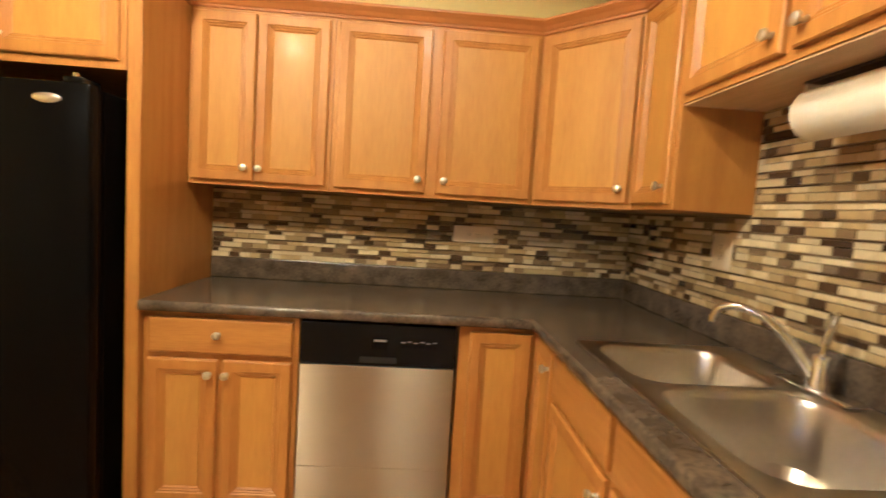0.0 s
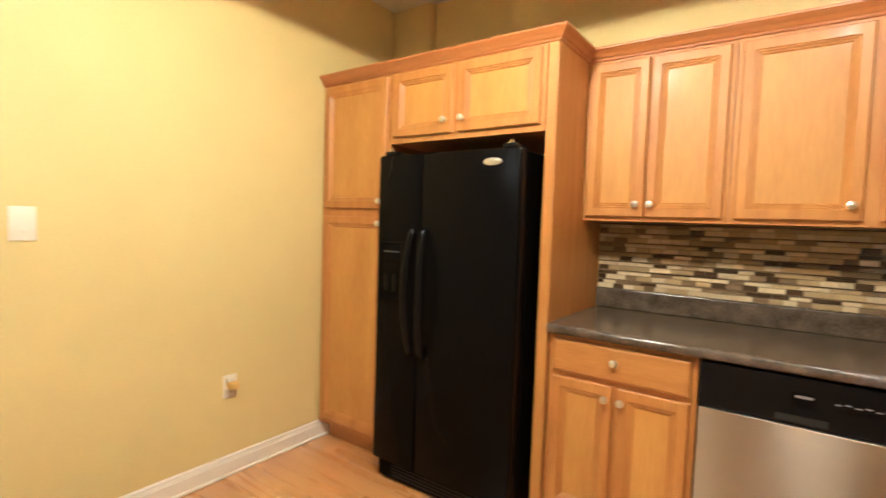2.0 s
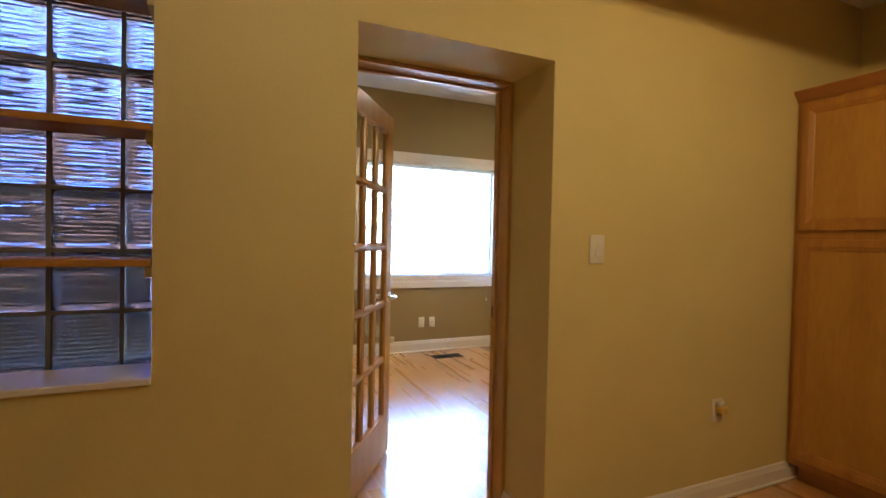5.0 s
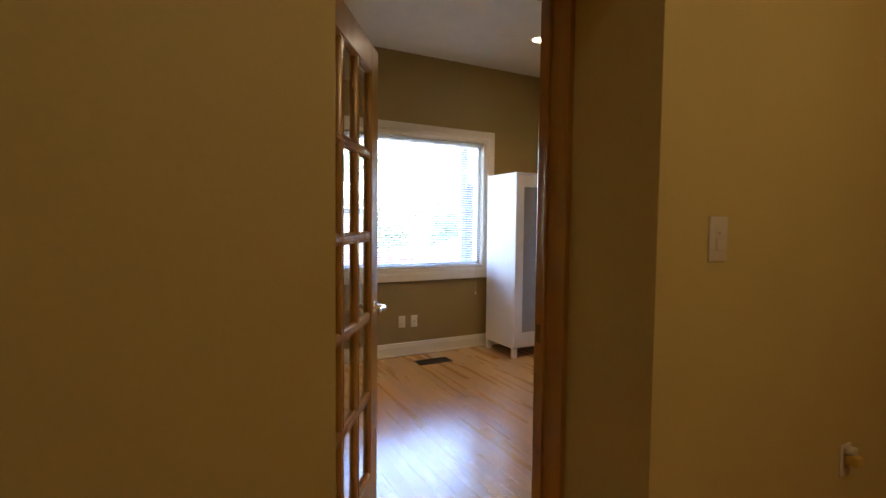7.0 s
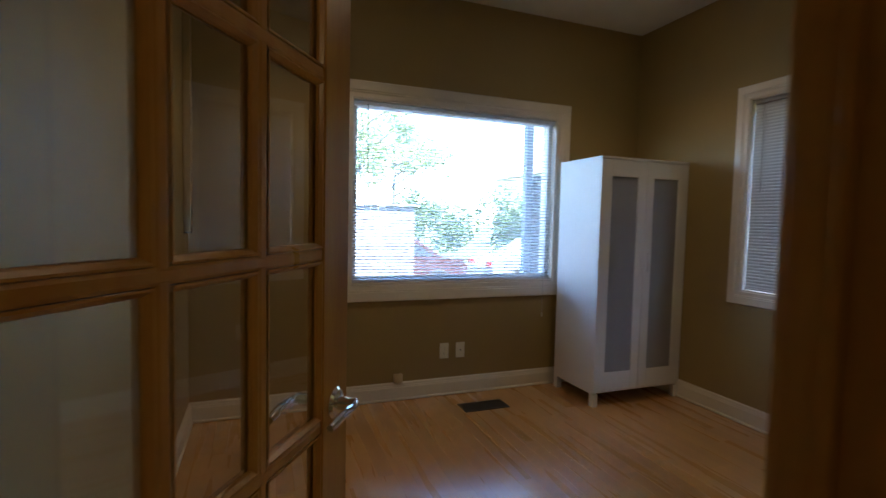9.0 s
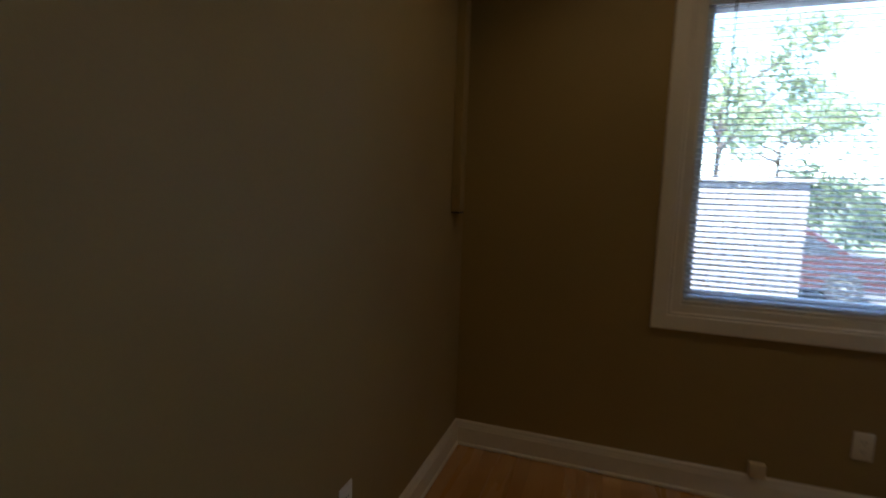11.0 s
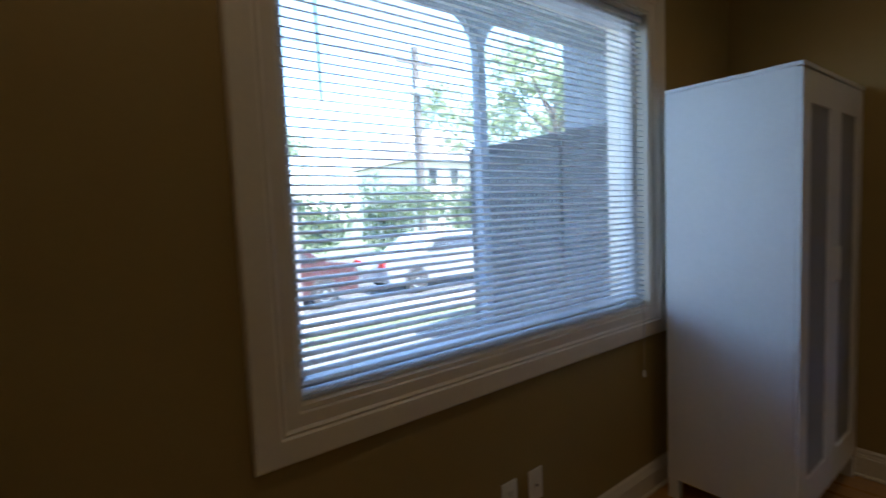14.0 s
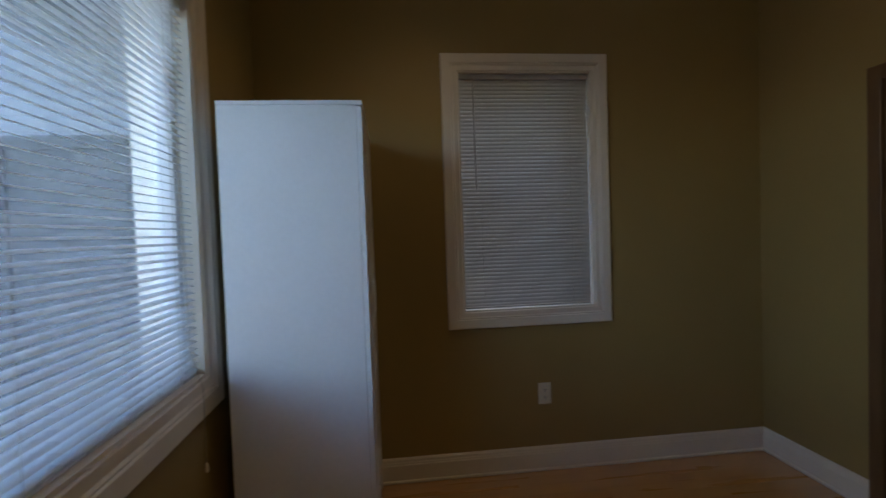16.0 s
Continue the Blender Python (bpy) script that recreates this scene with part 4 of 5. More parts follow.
# plaster lining narrows the opening on the room side
tagged(link_mesh("reveal_lining", box(-0.195, 0.0005, -3.72, B1, BZ0, BZ1), WALL), kind="structure")
sl = thing("window_sill_board", (-0.1, -4.15, BZ0), "painted white sill board of the glass block window", "sill")
part("sill_top", box(-0.198, 0.012, B0, -3.721, BZ0 + 0.0005, BZ0 + 0.022, bevel=0.004), TRIM, sl)
for k, z in enumerate((1.231, 1.638, 2.045)):
    sh = thing("display_shelf", (-0.1, -4.15, z - 0.02), "stained wooden shelf across the glass block window", "shelf", "shelves across the glass blocks")
    part("shelf_board", box(-0.192, -0.004, B0 + 0.003, -3.724, z - 0.022, z, bevel=0.003), OAK_Y, sh)
    part("cleat", box(-0.185, -0.02, -3.742, -3.7225, z - 0.055, z - 0.0225, bevel=0.002), WALL, sh, "wall-coloured support cleat")

# ---- doorway lining and French door ----
JX0, JX1 = WX, -0.315
jl = thing("door_frame", (-0.38, (D0 + D1) / 2, 0), "varnished wooden door lining with casing", "door frame", kind="structure")
part("jamb", box(JX0, JX1, D0 + 0.0005, D0 + 0.012, 0, DH - 0.0005, bevel=0.002), PINE, jl)
part("jamb", box(JX0, JX1, D1 - 0.020, D1 - 0.0005, 0, DH - 0.0005, bevel=0.002), PINE, jl)
part("head", box(JX0, JX1, D0 + 0.012, D1 - 0.020, DH - 0.020, DH - 0.0005, bevel=0.002), PINE, jl)
part("stop", box(-0.412, -0.398, D0 + 0.012, D0 + 0.023, 0, DH - 0.020, bevel=0.002), PINE, jl)
part("stop", box(-0.412, -0.398, D1 - 0.031, D1 - 0.020, 0, DH - 0.020, bevel=0.002), PINE, jl)
part("stop", box(-0.412, -0.398, D0 + 0.023, D1 - 0.031, DH - 0.031, DH - 0.020, bevel=0.002), PINE, jl)
for a in ((D0 - 0.060, D0 + 0.008, 0, DH + 0.055), (D1 - 0.008, D1 + 0.065, 0, DH + 0.055), (D0 + 0.008, D1 - 0.008, DH - 0.010, DH + 0.055)):
    part("casing", box(WX - 0.018, WX - 0.0005, *a, bevel=0.005), PINE, jl)
part("strike_plate", box(-0.447, -0.420, D1 - 0.0215, D1 - 0.0203, 0.92, 0.98), BRASS, jl)

ANG = radians(56.3)
HX, HY = -0.505, D0 + 0.055
door_face = Face((HX, HY, 0), (-math.sin(ANG), math.cos(ANG), 0), (math.cos(ANG), math.sin(ANG), 0))
DWID, DZ0, DZ1, DT = 0.790, 0.012, 2.032, 0.0175
fd_ = thing("french_door", (HX, HY, DZ0), "varnished wooden French door with fifteen clear panes, half open", "door", kind="structure")
ST, TR, BR = 0.108, 0.108, 0.245
part("stile", face_box(door_face, 0.003, ST, DZ0, DZ1, -DT, DT, bevel=0.002), PINE, fd_)
part("stile", face_box(door_face, DWID - ST, DWID, DZ0, DZ1, -DT, DT, bevel=0.002), PINE, fd_)
part("rail", face_box(door_face, ST, DWID - ST, DZ1 - TR, DZ1, -DT, DT, bevel=0.002), PINE, fd_)
part("rail", face_box(door_face, ST, DWID - ST, DZ0, DZ0 + BR, -DT, DT, bevel=0.002), PINE, fd_)
GU0, GU1, GV0, GV1 = ST, DWID - ST, DZ0 + BR, DZ1 - TR
MW = 0.024
for i in (1, 2):
    u = GU0 + (GU1 - GU0) * i / 3
    part("muntin", face_box(door_face, u - MW / 2, u + MW / 2, GV0, GV1, -DT + 0.003, DT - 0.003, bevel=0.006), PINE, fd_)
for j in range(1, 5):
    v = GV0 + (GV1 - GV0) * j / 5
    part("muntin", face_box(door_face, GU0, GU1, v - MW / 2, v + MW / 2, -DT + 0.0025, DT - 0.0025, bevel=0.006), PINE, fd_)
for i in range(3):
    for j in range(5):
        a0, a1 = GU0 + (GU1 - GU0) * i / 3, GU0 + (GU1 - GU0) * (i + 1) / 3
        b0, b1 = GV0 + (GV1 - GV0) * j / 5, GV0 + (GV1 - GV0) * (j + 1) / 5
        e = MW / 2
        o = part("pane", face_box(door_face, a0 + (0 if i == 0 else e), a1 - (0 if i == 2 else e), b0 + (0 if j == 0 else e), b1 - (0 if j == 4 else e), -0.002, 0.002), PANE, fd_)
        o.visible_shadow = False
        m0, m1, n0, n1 = a0 + (0 if i == 0 else e), a1 - (0 if i == 2 else e), b0 + (0 if j == 0 else e), b1 - (0 if j == 4 else e)
        for s in (-1, 1):
            ff = Face(door_face.at(0, 0, s * 0.002), door_face.u, door_face.w * s)
            part("glazing_bead", ring(ff, m0, m1, n0, n1, [(0, 0.0125), (0.003, 0.0125), (0.008, 0.006), (0.010, 0.0005)], fill=False), PINE, fd_)
for s, nm in ((1, "lever"), (-1, "lever")):
    u, v = DWID - 0.062, 0.957
    ff = Face(door_face.at(0, 0, s * DT), door_face.u, door_face.w * s)
    rose = part("rose", lathe([(0.031, 0), (0.031, 0.004), (0.026, 0.010), (0.014, 0.013), (0.012, 0.040), (0.013, 0.046), (0.010, 0.050)], ff.at(u, v, 0), ff.w, 24), CHROME, fd_, "chrome rose", smooth=True)
    pts = spline([ff.at(u, v, 0.044), ff.at(u - 0.020, v, 0.048), ff.at(u - 0.060, v + 0.002, 0.047), ff.at(u - 0.105, v - 0.004, 0.043)], 5)
    part("lever", tube(pts, [0.0105] * 4 + [0.009] * (len(pts) - 6) + [0.0075] * 2, 12), CHROME, rose, "chrome lever handle", smooth=True)
part("latch_plate", face_box(door_face, DWID, DWID + 0.0012, 0.930, 0.985, -0.012, 0.012), BRASS, fd_)
for z in (0.23, 1.07, 1.80):
    h = part("hinge", cyl((HX + 0.010, HY - 0.022, z), (HX + 0.010, HY - 0.022, z + 0.092), 0.0065, n=12), BRASS, fd_, "aged brass hinge")
    part("hinge_leaf", box(HX + 0.012, HX + 0.075, D0 + 0.0123, D0 + 0.0145, z, z + 0.092), BRASS, fd_, "aged brass hinge leaf")

# ---- study windows ----
CASE = [(0, 0.0005), (0, 0.016), (0.006, 0.021), (0.064, 0.021), (0.069, 0.015), (0.076, 0.018), (0.084, 0.012), (0.115, 0.012), (0.118, 0.009), (0.118, 0.0005)]


def window(name, face, u0, u1, v0, v1, case, depth, label, mull=False):
    """Casing, lining boards, sash and pane round an opening."""
    t = thing(name, face.at((u0 + u1) / 2, v0, 0), label, "window", kind="structure")
    w = case[-1][0] - 0.003
    for k in range(4):
        part("casing", ring_side(face, u0 - w, u1 + w, v0 - w - 0.005 * (w > 0.1), v1 + w, case, k), TRIM, t)
    e = 0.003
    for a in ((u0 - e + e, u0 + 0.012, v0, v1), (u1 - 0.012, u1, v0, v1), (u0 + 0.012, u1 - 0.012, v0, v0 + 0.012), (u0 + 0.012, u1 - 0.012, v1 - 0.012, v1)):
        part("lining", face_box(face, *a, -0.199, 0.004), TRIM, t)
    for k in range(4):
        part("sash", ring_side(face, u0 + 0.012, u1 - 0.012, v0 + 0.012, v1 - 0.012, [(0, -depth), (0, -depth + 0.055), (0.030, -depth + 0.055), (0.036, -depth + 0.045), (0.040, -depth + 0.022), (0.040, -depth)], k), WHITE_LAM, t)
    if mull:
        vm = (v0 + v1) / 2
        part("meeting_rail", face_box(face, u0 + 0.05, u1 - 0.05, vm - 0.022, vm + 0.022, -depth + 0.002, -depth + 0.05, bevel=0.003), TRIM, t)
    p = part("pane", face_box(face, u0 + 0.05, u1 - 0.05, v0 + 0.05, v1 - 0.05, -depth + 0.008, -depth + 0.012), HAZE_PANE, t)
    p.visible_shadow = False
    return t


WF = Face((XW, 0, 0), (0, 1, 0), (1, 0, 0))
NF = Face((0, YN, 0), (1, 0, 0), (0, -1, 0))
window("window_1", WF, W0, W1, WZ0, WZ1, CASE, 0.11, "large fixed window with stepped white casing")
CASE_N = [(d * 0.75, h) for d, h in CASE]
window("window_2", NF, N0, N1, NZ0, NZ1, CASE_N, 0.17, "smaller sash window with white casing", True)


def slat_mesh(length, width, crown, name):
    """A thin curved strip, lying along u, closed with its own thickness."""
    bm = bmesh.new()
    k, t = 6, 0.0007
    ends = []
    for x in (-length / 2, length / 2):
        up = [bm.verts.new((x, (i / k - 0.5) * width, crown * (1 - (2 * i / k - 1) ** 2))) for i in range(k + 1)]
        dn = [bm.verts.new((x, (i / k - 0.5) * width, crown * (1 - (2 * i / k - 1) ** 2) - t)) for i in range(k + 1)]
        ends.append(up + dn[::-1])
    n = len(ends[0])
    for i in range(n):
        bm.faces.new((ends[0][i], ends[0][(i + 1) % n], ends[1][(i + 1) % n], ends[1][i]))
    bm.faces.new(ends[0]), bm.faces.new(list(reversed(ends[1])))
    bmesh.ops.recalc_face_normals(bm, faces=bm.faces)
    me = bpy.data.meshes.new(name)
    bm.to_mesh(me)
    bm.free()
    for p in me.polygons:
        p.use_smooth = True
    me.set_sharp_from_angle(angle=radians(50))
    return me


def blind(face, u0, u1, v0, v1, back, tilt, mat, label, pitch=0.0205, width=0.0255, wand_u=None, wand_len=0.5, cord_u=None, cord_end=0.6, wand_mat=None):
    """Slats are turned by tilt about their length; back is how far their middle lies behind the wall face."""
    um = (u0 + u1) / 2
    t = thing("venetian_blind", face.at(um, v0, -back), label, "blind")
    part("headrail", face_box(face, u0, u1, v1 - 0.026, v1, -back - 0.014, -back + 0.014, bevel=0.002), mat, t)
    part("bottom_rail", face_box(face, u0 + 0.004, u1 - 0.004, v0, v0 + 0.011, -back - 0.012, -back + 0.012, bevel=0.004), mat, t, smooth=True)
    me = slat_mesh(u1 - u0 - 0.004, width, 0.0022, "slat")
    me.materials.append(mat)
    n = int((v1 - 0.034 - v0 - 0.014) / pitch)
    rot = Matrix((face.u, face.w, Vector((0, 0, 1)))).transposed().to_4x4()
    for i in range(n):
        v = v0 + 0.020 + i * (v1 - 0.034 - v0 - 0.020) / (n - 1)
        o = new("slat", me)
        o.parent = t
        wob = 0.6 * math.sin(i * 1.7) + 0.5 * math.sin(i * 0.61)
        o.matrix_basis = Matrix.Translation(face.at(um, v, -back) - t.location) @ rot @ pose(0, 0, 0, tilt + wob, 0, 0.02 * math.sin(i * 2.3))
    for k in (0.09, 0.5, 0.91) if u1 - u0 > 1 else (0.15, 0.85):
        u = u0 + (u1 - u0) * k
        for s in (-1, 1):
            part("ladder_cord", cyl(face.at(u, v0 + 0.01, -back + s * 0.0135), face.at(u, v1 - 0.02, -back + s * 0.0135), 0.0006, n=6), CORD, t)
    if wand_u is not None:
        part("tilt_wand", cyl(face.at(wand_u, v1 - 0.02, -back + 0.020), face.at(wand_u + 0.004, v1 - wand_len, -back + 0.024), 0.0035, n=8), wand_mat or WAND, t, "thin clear tilt wand")
    if cord_u is not None:
        part("lift_cord", tube([face.at(cord_u, v1 - 0.02, -back + 0.018), face.at(cord_u, v0 + 0.1, -back + 0.022), face.at(cord_u, v0 - 0.03, 0.028), face.at(cord_u, cord_end, 0.026)], 0.0011, 6), CORD, t)
        part("tassel", lathe([(0.002, 0), (0.005, 0.004), (0.007, 0.022), (0.006, 0.030), (0.002, 0.032)], face.at(cord_u, cord_end, 0.026), (0, 0, -1), 12), PLATE, t, smooth=True)
    return t


blind(WF, W0 + 0.014, W1 - 0.014, WZ0 + 0.014, WZ1 - 0.018, 0.030, -14, SLAT, "white vinyl mini blind with open slats and tilt wand", pitch=0.0232, width=0.0285, wand_u=-2.062, wand_len=0.52, cord_u=-0.62, cord_end=0.60)
blind(NF, N0 + 0.0125, N1 - 0.0125, NZ0 + 0.016, NZ1 - 0.014, 0.030, -68, BLIND_CLOSED, "off-white aluminium blind with closed slats", wand_u=N0 + 0.09, wand_len=0.62, wand_mat=BLIND_CLOSED)

# ---- wardrobe ----
wx0, wx1, wy0, wy1, wz = -3.455, -2.957, -0.517, 0.293, 1.812
wd = thing("wardrobe", ((wx0 + wx1) / 2, (wy0 + wy1) / 2, 0), "white two-door wardrobe with frosted panels on short legs", "wardrobe")
part("side_panel", box(wx0, wx1 - 0.020, wy0, wy0 + 0.018, 0.092, wz - 0.016, bevel=0.0015), WHITE_LAM, wd)
part("side_panel", box(wx0, wx1 - 0.020, wy1 - 0.018, wy1, 0.092, wz - 0.016, bevel=0.0015), WHITE_LAM, wd)
part("top_panel", box(wx0, wx1 + 0.002, wy0 - 0.002, wy1 + 0.002, wz - 0.0155, wz, bevel=0.002), WHITE_LAM, wd)
part("bottom_panel", box(wx0, wx1 - 0.022, wy0 + 0.0185, wy1 - 0.0185, 0.110, 0.128), WHITE_LAM, wd)
part("back_panel", box(wx0 + 0.001, wx0 + 0.005, wy0 + 0.0185, wy1 - 0.0185, 0.128, wz - 0.016), WHITE_LAM, wd)
part("plinth_rail", box(wx1 - 0.045, wx1 - 0.024, wy0 + 0.0185, wy1 - 0.0185, 0.092, 0.1095), WHITE_LAM, wd)
for x in (wx0 + 0.002, wx1 - 0.047):
    for y in (wy0, wy1 - 0.045):
        part("leg", box(x, x + 0.045, y, y + 0.045, 0.0, 0.0915, bevel=0.002), WHITE_LAM, wd)
ef = Face((wx1 - 0.0195, 0, 0), (0, 1, 0), (1, 0, 0))
ym = (wy0 + wy1) / 2
for d0, d1, s in ((wy0 + 0.001, ym - 0.002, 1), (ym + 0.002, wy1 - 0.001, -1)):
    z0, z1 = 0.112, wz - 0.020
    d = part("door", face_box(ef, d0, d0 + (0.095 if s > 0 else 0.072), z0, z1, 0.0, 0.0185, bevel=0.0015), WHITE_LAM, wd)
    p0, p1 = d0 + (0.095 if s > 0 else 0.072), d1 - (0.072 if s > 0 else 0.095)
    part("stile", face_box(ef, p1, d1, z0, z1, 0.0, 0.0185, bevel=0.0015), WHITE_LAM, d)
    part("rail", face_box(ef, p0, p1, z1 - 0.118, z1, 0.0, 0.0184, bevel=0.0015), WHITE_LAM, d)
    part("rail", face_box(ef, p0, p1, z0, z0 + 0.135, 0.0, 0.0184, bevel=0.0015), WHITE_LAM, d)
    part("frosted_panel", face_box(ef, p0, p1, z0 + 0.135, z1 - 0.118, 0.004, 0.010), FROST, d, "grey frosted panel")
    hu = d1 - 0.036 if s > 0 else d0 + 0.036
    part("handle", face_box(ef, hu - 0.004, hu + 0.004, 0.985, 1.125, 0.0187, 0.032, bevel=0.003), WHITE_LAM, d, "slim white bar handle", smooth=True)

# ---- plates in the study ----
SF = Face((0, YS, 0), (-1, 0, 0), (0, 1, 0))
wall_plate("wall_outlet", WF, -1.456, 0.341, "cream duplex outlet below the window")
wall_plate("wall_jack", WF, -1.324, 0.339, "cream data jack plate beside the outlet", "jack")
wall_plate("wall_outlet", SF, 2.40, 0.37, "cream duplex outlet on the side wall")
wall_plate("wall_outlet", NF, -2.055, 0.426, "cream duplex outlet below the small window")
jb = thing("cable_box", (XW + 0.017, -1.818, 0.125), "small cream cable box on the skirting", "box")
part("box_body", box(XW + 0.0005, XW + 0.030, -1.850, -1.786, 0.1335, 0.196, bevel=0.004), PLATE_BEIGE, jb, smooth=True)

# boxed pipe in the corner
cd = thing("cable_duct", (-3.37, YS, 1.22), "wall-coloured cable duct running down from the ceiling", "duct")
part("duct_cover", box(-3.408, -3.335, YS + 0.0005, YS + 0.042, 1.228, S_CEIL - 0.001, bevel=0.004), STUDY_WALL_DIM, cd)
part("duct_end", box(-3.405, -3.338, YS + 0.001, YS + 0.039, 1.219, 1.2279), VENT, cd, "dark open end")

# closet
ct = thing("closet_door", (CX + 0.05, (C0 + C1) / 2, 0), "plain olive closet door in a dark stained frame", "closet door", kind="structure")
for a in ((C1 - 0.005, C1 + 0.058, 0, CH + 0.058), (C0 - 0.058, C0 + 0.005, 0, CH + 0.058), (C0 + 0.005, C1 - 0.005, CH - 0.005, CH + 0.058)):
    part("casing", box(CX - 0.020, CX - 0.0005, *a, bevel=0.004), DARK_TRIM, ct)
part("jamb", box(CX, WX - 0.02, C1 - 0.018, C1 - 0.0005, 0, CH - 0.0005), DARK_TRIM, ct)
part("jamb", box(CX, WX - 0.02, C0 + 0.0005, C0 + 0.018, 0, CH - 0.0005), DARK_TRIM, ct)
part("door_leaf", box(CX + 0.05, CX + 0.085, C0 + 0.02, (C0 + C1) / 2 - 0.002, 0.01, CH - 0.01, bevel=0.003), STUDY_WALL_DIM, ct)
part("door_leaf", box(CX + 0.05, CX + 0.085, (C0 + C1) / 2 + 0.002, C1 - 0.02, 0.01, CH - 0.01, bevel=0.003), STUDY_WALL_DIM, ct)

# ---- recessed lights ----
# fittings are also drawn for the two guessed study lamps
for (lx, ly), z in [(p, K_CEIL) for p in KITCHEN_LIGHTS] + [(p, S_CEIL) for p in STUDY_LIGHTS]:
    t = thing("recessed_light", (lx, ly, z), "round recessed ceiling light with white trim ring", "ceiling light", "recessed ceiling lights")
    bm = lathe([(0.060, 0.0005), (0.064, 0.004), (0.080, 0.006), (0.092, 0.003), (0.094, 0.0005)], (lx, ly, z), (0, 0, -1), 32)
    part("trim_ring", bm, TRIM, t, smooth=True)
    part("bulb", lathe([(0.055, 0.0062), (0.052, 0.008), (0.030, 0.0095), (0.006, 0.010)], (lx, ly, z), (0, 0, -1), 24), BULB, t, "glowing lamp face", smooth=True)

for lx, ly in SHADED_LIGHTS:
    t = thing("shaded_ceiling_light", (lx, ly, K_CEIL), "semi-flush ceiling light with a shallow metal shade", "ceiling light", "shaded ceiling lights")
    part("canopy", lathe([(0.055, 0.0005), (0.060, 0.004), (0.056, 0.018), (0.020, 0.026)], (lx, ly, K_CEIL), (0, 0, -1), 28), NICKEL, t, smooth=True)
    part("stem", cyl((lx, ly, K_CEIL - 0.02), (lx, ly, SHADE_Z + 0.075), 0.009, n=14), NICKEL, t, smooth=True)
    part("shade", lathe([(0.015, 0.080), (0.040, 0.076), (0.100, 0.050), (0.150, 0.016), (0.153, 0.012), (0.148, 0.012), (0.098, 0.044), (0.040, 0.068), (0.012, 0.072)], (lx, ly, SHADE_Z), (0, 0, 1), 36), NICKEL, t, "brushed nickel dish shade", smooth=True)
    part("bulb", lathe([(0.014, 0.072), (0.020, 0.052), (0.034, 0.034), (0.036, 0.022), (0.026, 0.010), (0.006, 0.006)], (lx, ly, SHADE_Z), (0, 0, 1), 24), BULB, t, "glowing bulb", smooth=True)

# ---- mosaic tiles ----
TH = ((0.0225, "thick"), (0.0155, "thin"), (0.0040, "liner"))
GAP = 0.002
tile_cache = {}


def tile_mesh(length, h, col):
    key = (round(length, 4), round(h, 4), col)
    if key not in tile_cache:
        bm = bmesh.new()
        d, e = 0.0075, 0.0012
        a = [bm.verts.new((sx * length / 2, 0, sz * h / 2)) for sx, sz in ((-1, -1), (1, -1), (1, 1), (-1, 1))]
        b = [bm.verts.new((sx * length / 2, -(d - e), sz * h / 2)) for sx, sz in ((-1, -1), (1, -1), (1, 1), (-1, 1))]
        c2 = [bm.verts.new((sx * (length / 2 - e), -d, sz * (h / 2 - e))) for sx, sz in ((-1, -1), (1, -1), (1, 1), (-1, 1))]
        for p, q in ((a, b), (b, c2)):
            for i in range(4):
                bm.faces.new((p[i], p[(i + 1) % 4], q[(i + 1) % 4], q[i]))
        bm.faces.new(c2)
        bmesh.ops.recalc_face_normals(bm, faces=bm.faces)
        me = bpy.data.meshes.new("tile")
        bm.to_mesh(me)
        bm.free()
        me.materials.append(TILE_COL[col])
        tile_cache[key] = me
    return tile_cache[key]


def mosaic(rng, u0, u1, z0, z1):
    """Rows of (u, z, length, height, colour)."""
    out, z, r = [], z0 + 0.001, 0
    while z < z1 - 0.004:
        h, kind = TH[r % 3]
        h = min(h, z1 - 0.001 - z)
        u = u0 - rng.random() * 0.05
        last = None
        while u < u1:
            if kind == "thick":
                col = rng.choice(["cream", "cream", "sand", "sand", "taupe", "dark"])
                ln = rng.choice([0.048, 0.060, 0.060]) if col in ("dark", "taupe") else rng.choice([0.048, 0.060, 0.073, 0.098])
            elif kind == "thin":
                col = rng.choice(["cream", "cream", "cream", "sand", "sand", "taupe", "taupe", "dark"])
                ln = rng.choice([0.060, 0.073, 0.098])
            else:
                col = rng.choice(["dark", "dark", "taupe", "taupe"])
                ln = 0.298
            a, b = max(u, u0 + 0.001), min(u + ln, u1 - 0.001)
            if b - a > 0.006:
                out.append(((a + b) / 2, z + h / 2, b - a, h, col))
            u += ln + GAP
        z += h + GAP
        r += 1
    return out


rng = random.Random(7)
splash_n = tagged(link_mesh("backsplash_back", box(1.459, KE - 0.004, -0.004, -0.0005, 1.0205, UP_BOT - 0.001), GROUT), kind="structure")
splash_e = link_mesh("backsplash_side", box(KE - 0.004, KE - 0.0005, -2.30, -0.0045, 1.0205, UP_BOT - 0.001), GROUT)
tagged(splash_e, kind="structure")
tagged(link_mesh("backsplash_upper", box(KE - 0.004, KE - 0.0005, -2.30, -0.914, UP_BOT - 0.001, 1.693), GROUT), kind="structure")
rest = {k: bmesh.new() for k in TILE_FAR}


def far_tile(m, length, h, col):
    bm = rest[col]
    me = tile_mesh(length, h, col)
    vs = [bm.verts.new(m @ v.co) for v in me.vertices]
    for p in me.polygons:
        bm.faces.new([vs[i] for i in p.vertices])


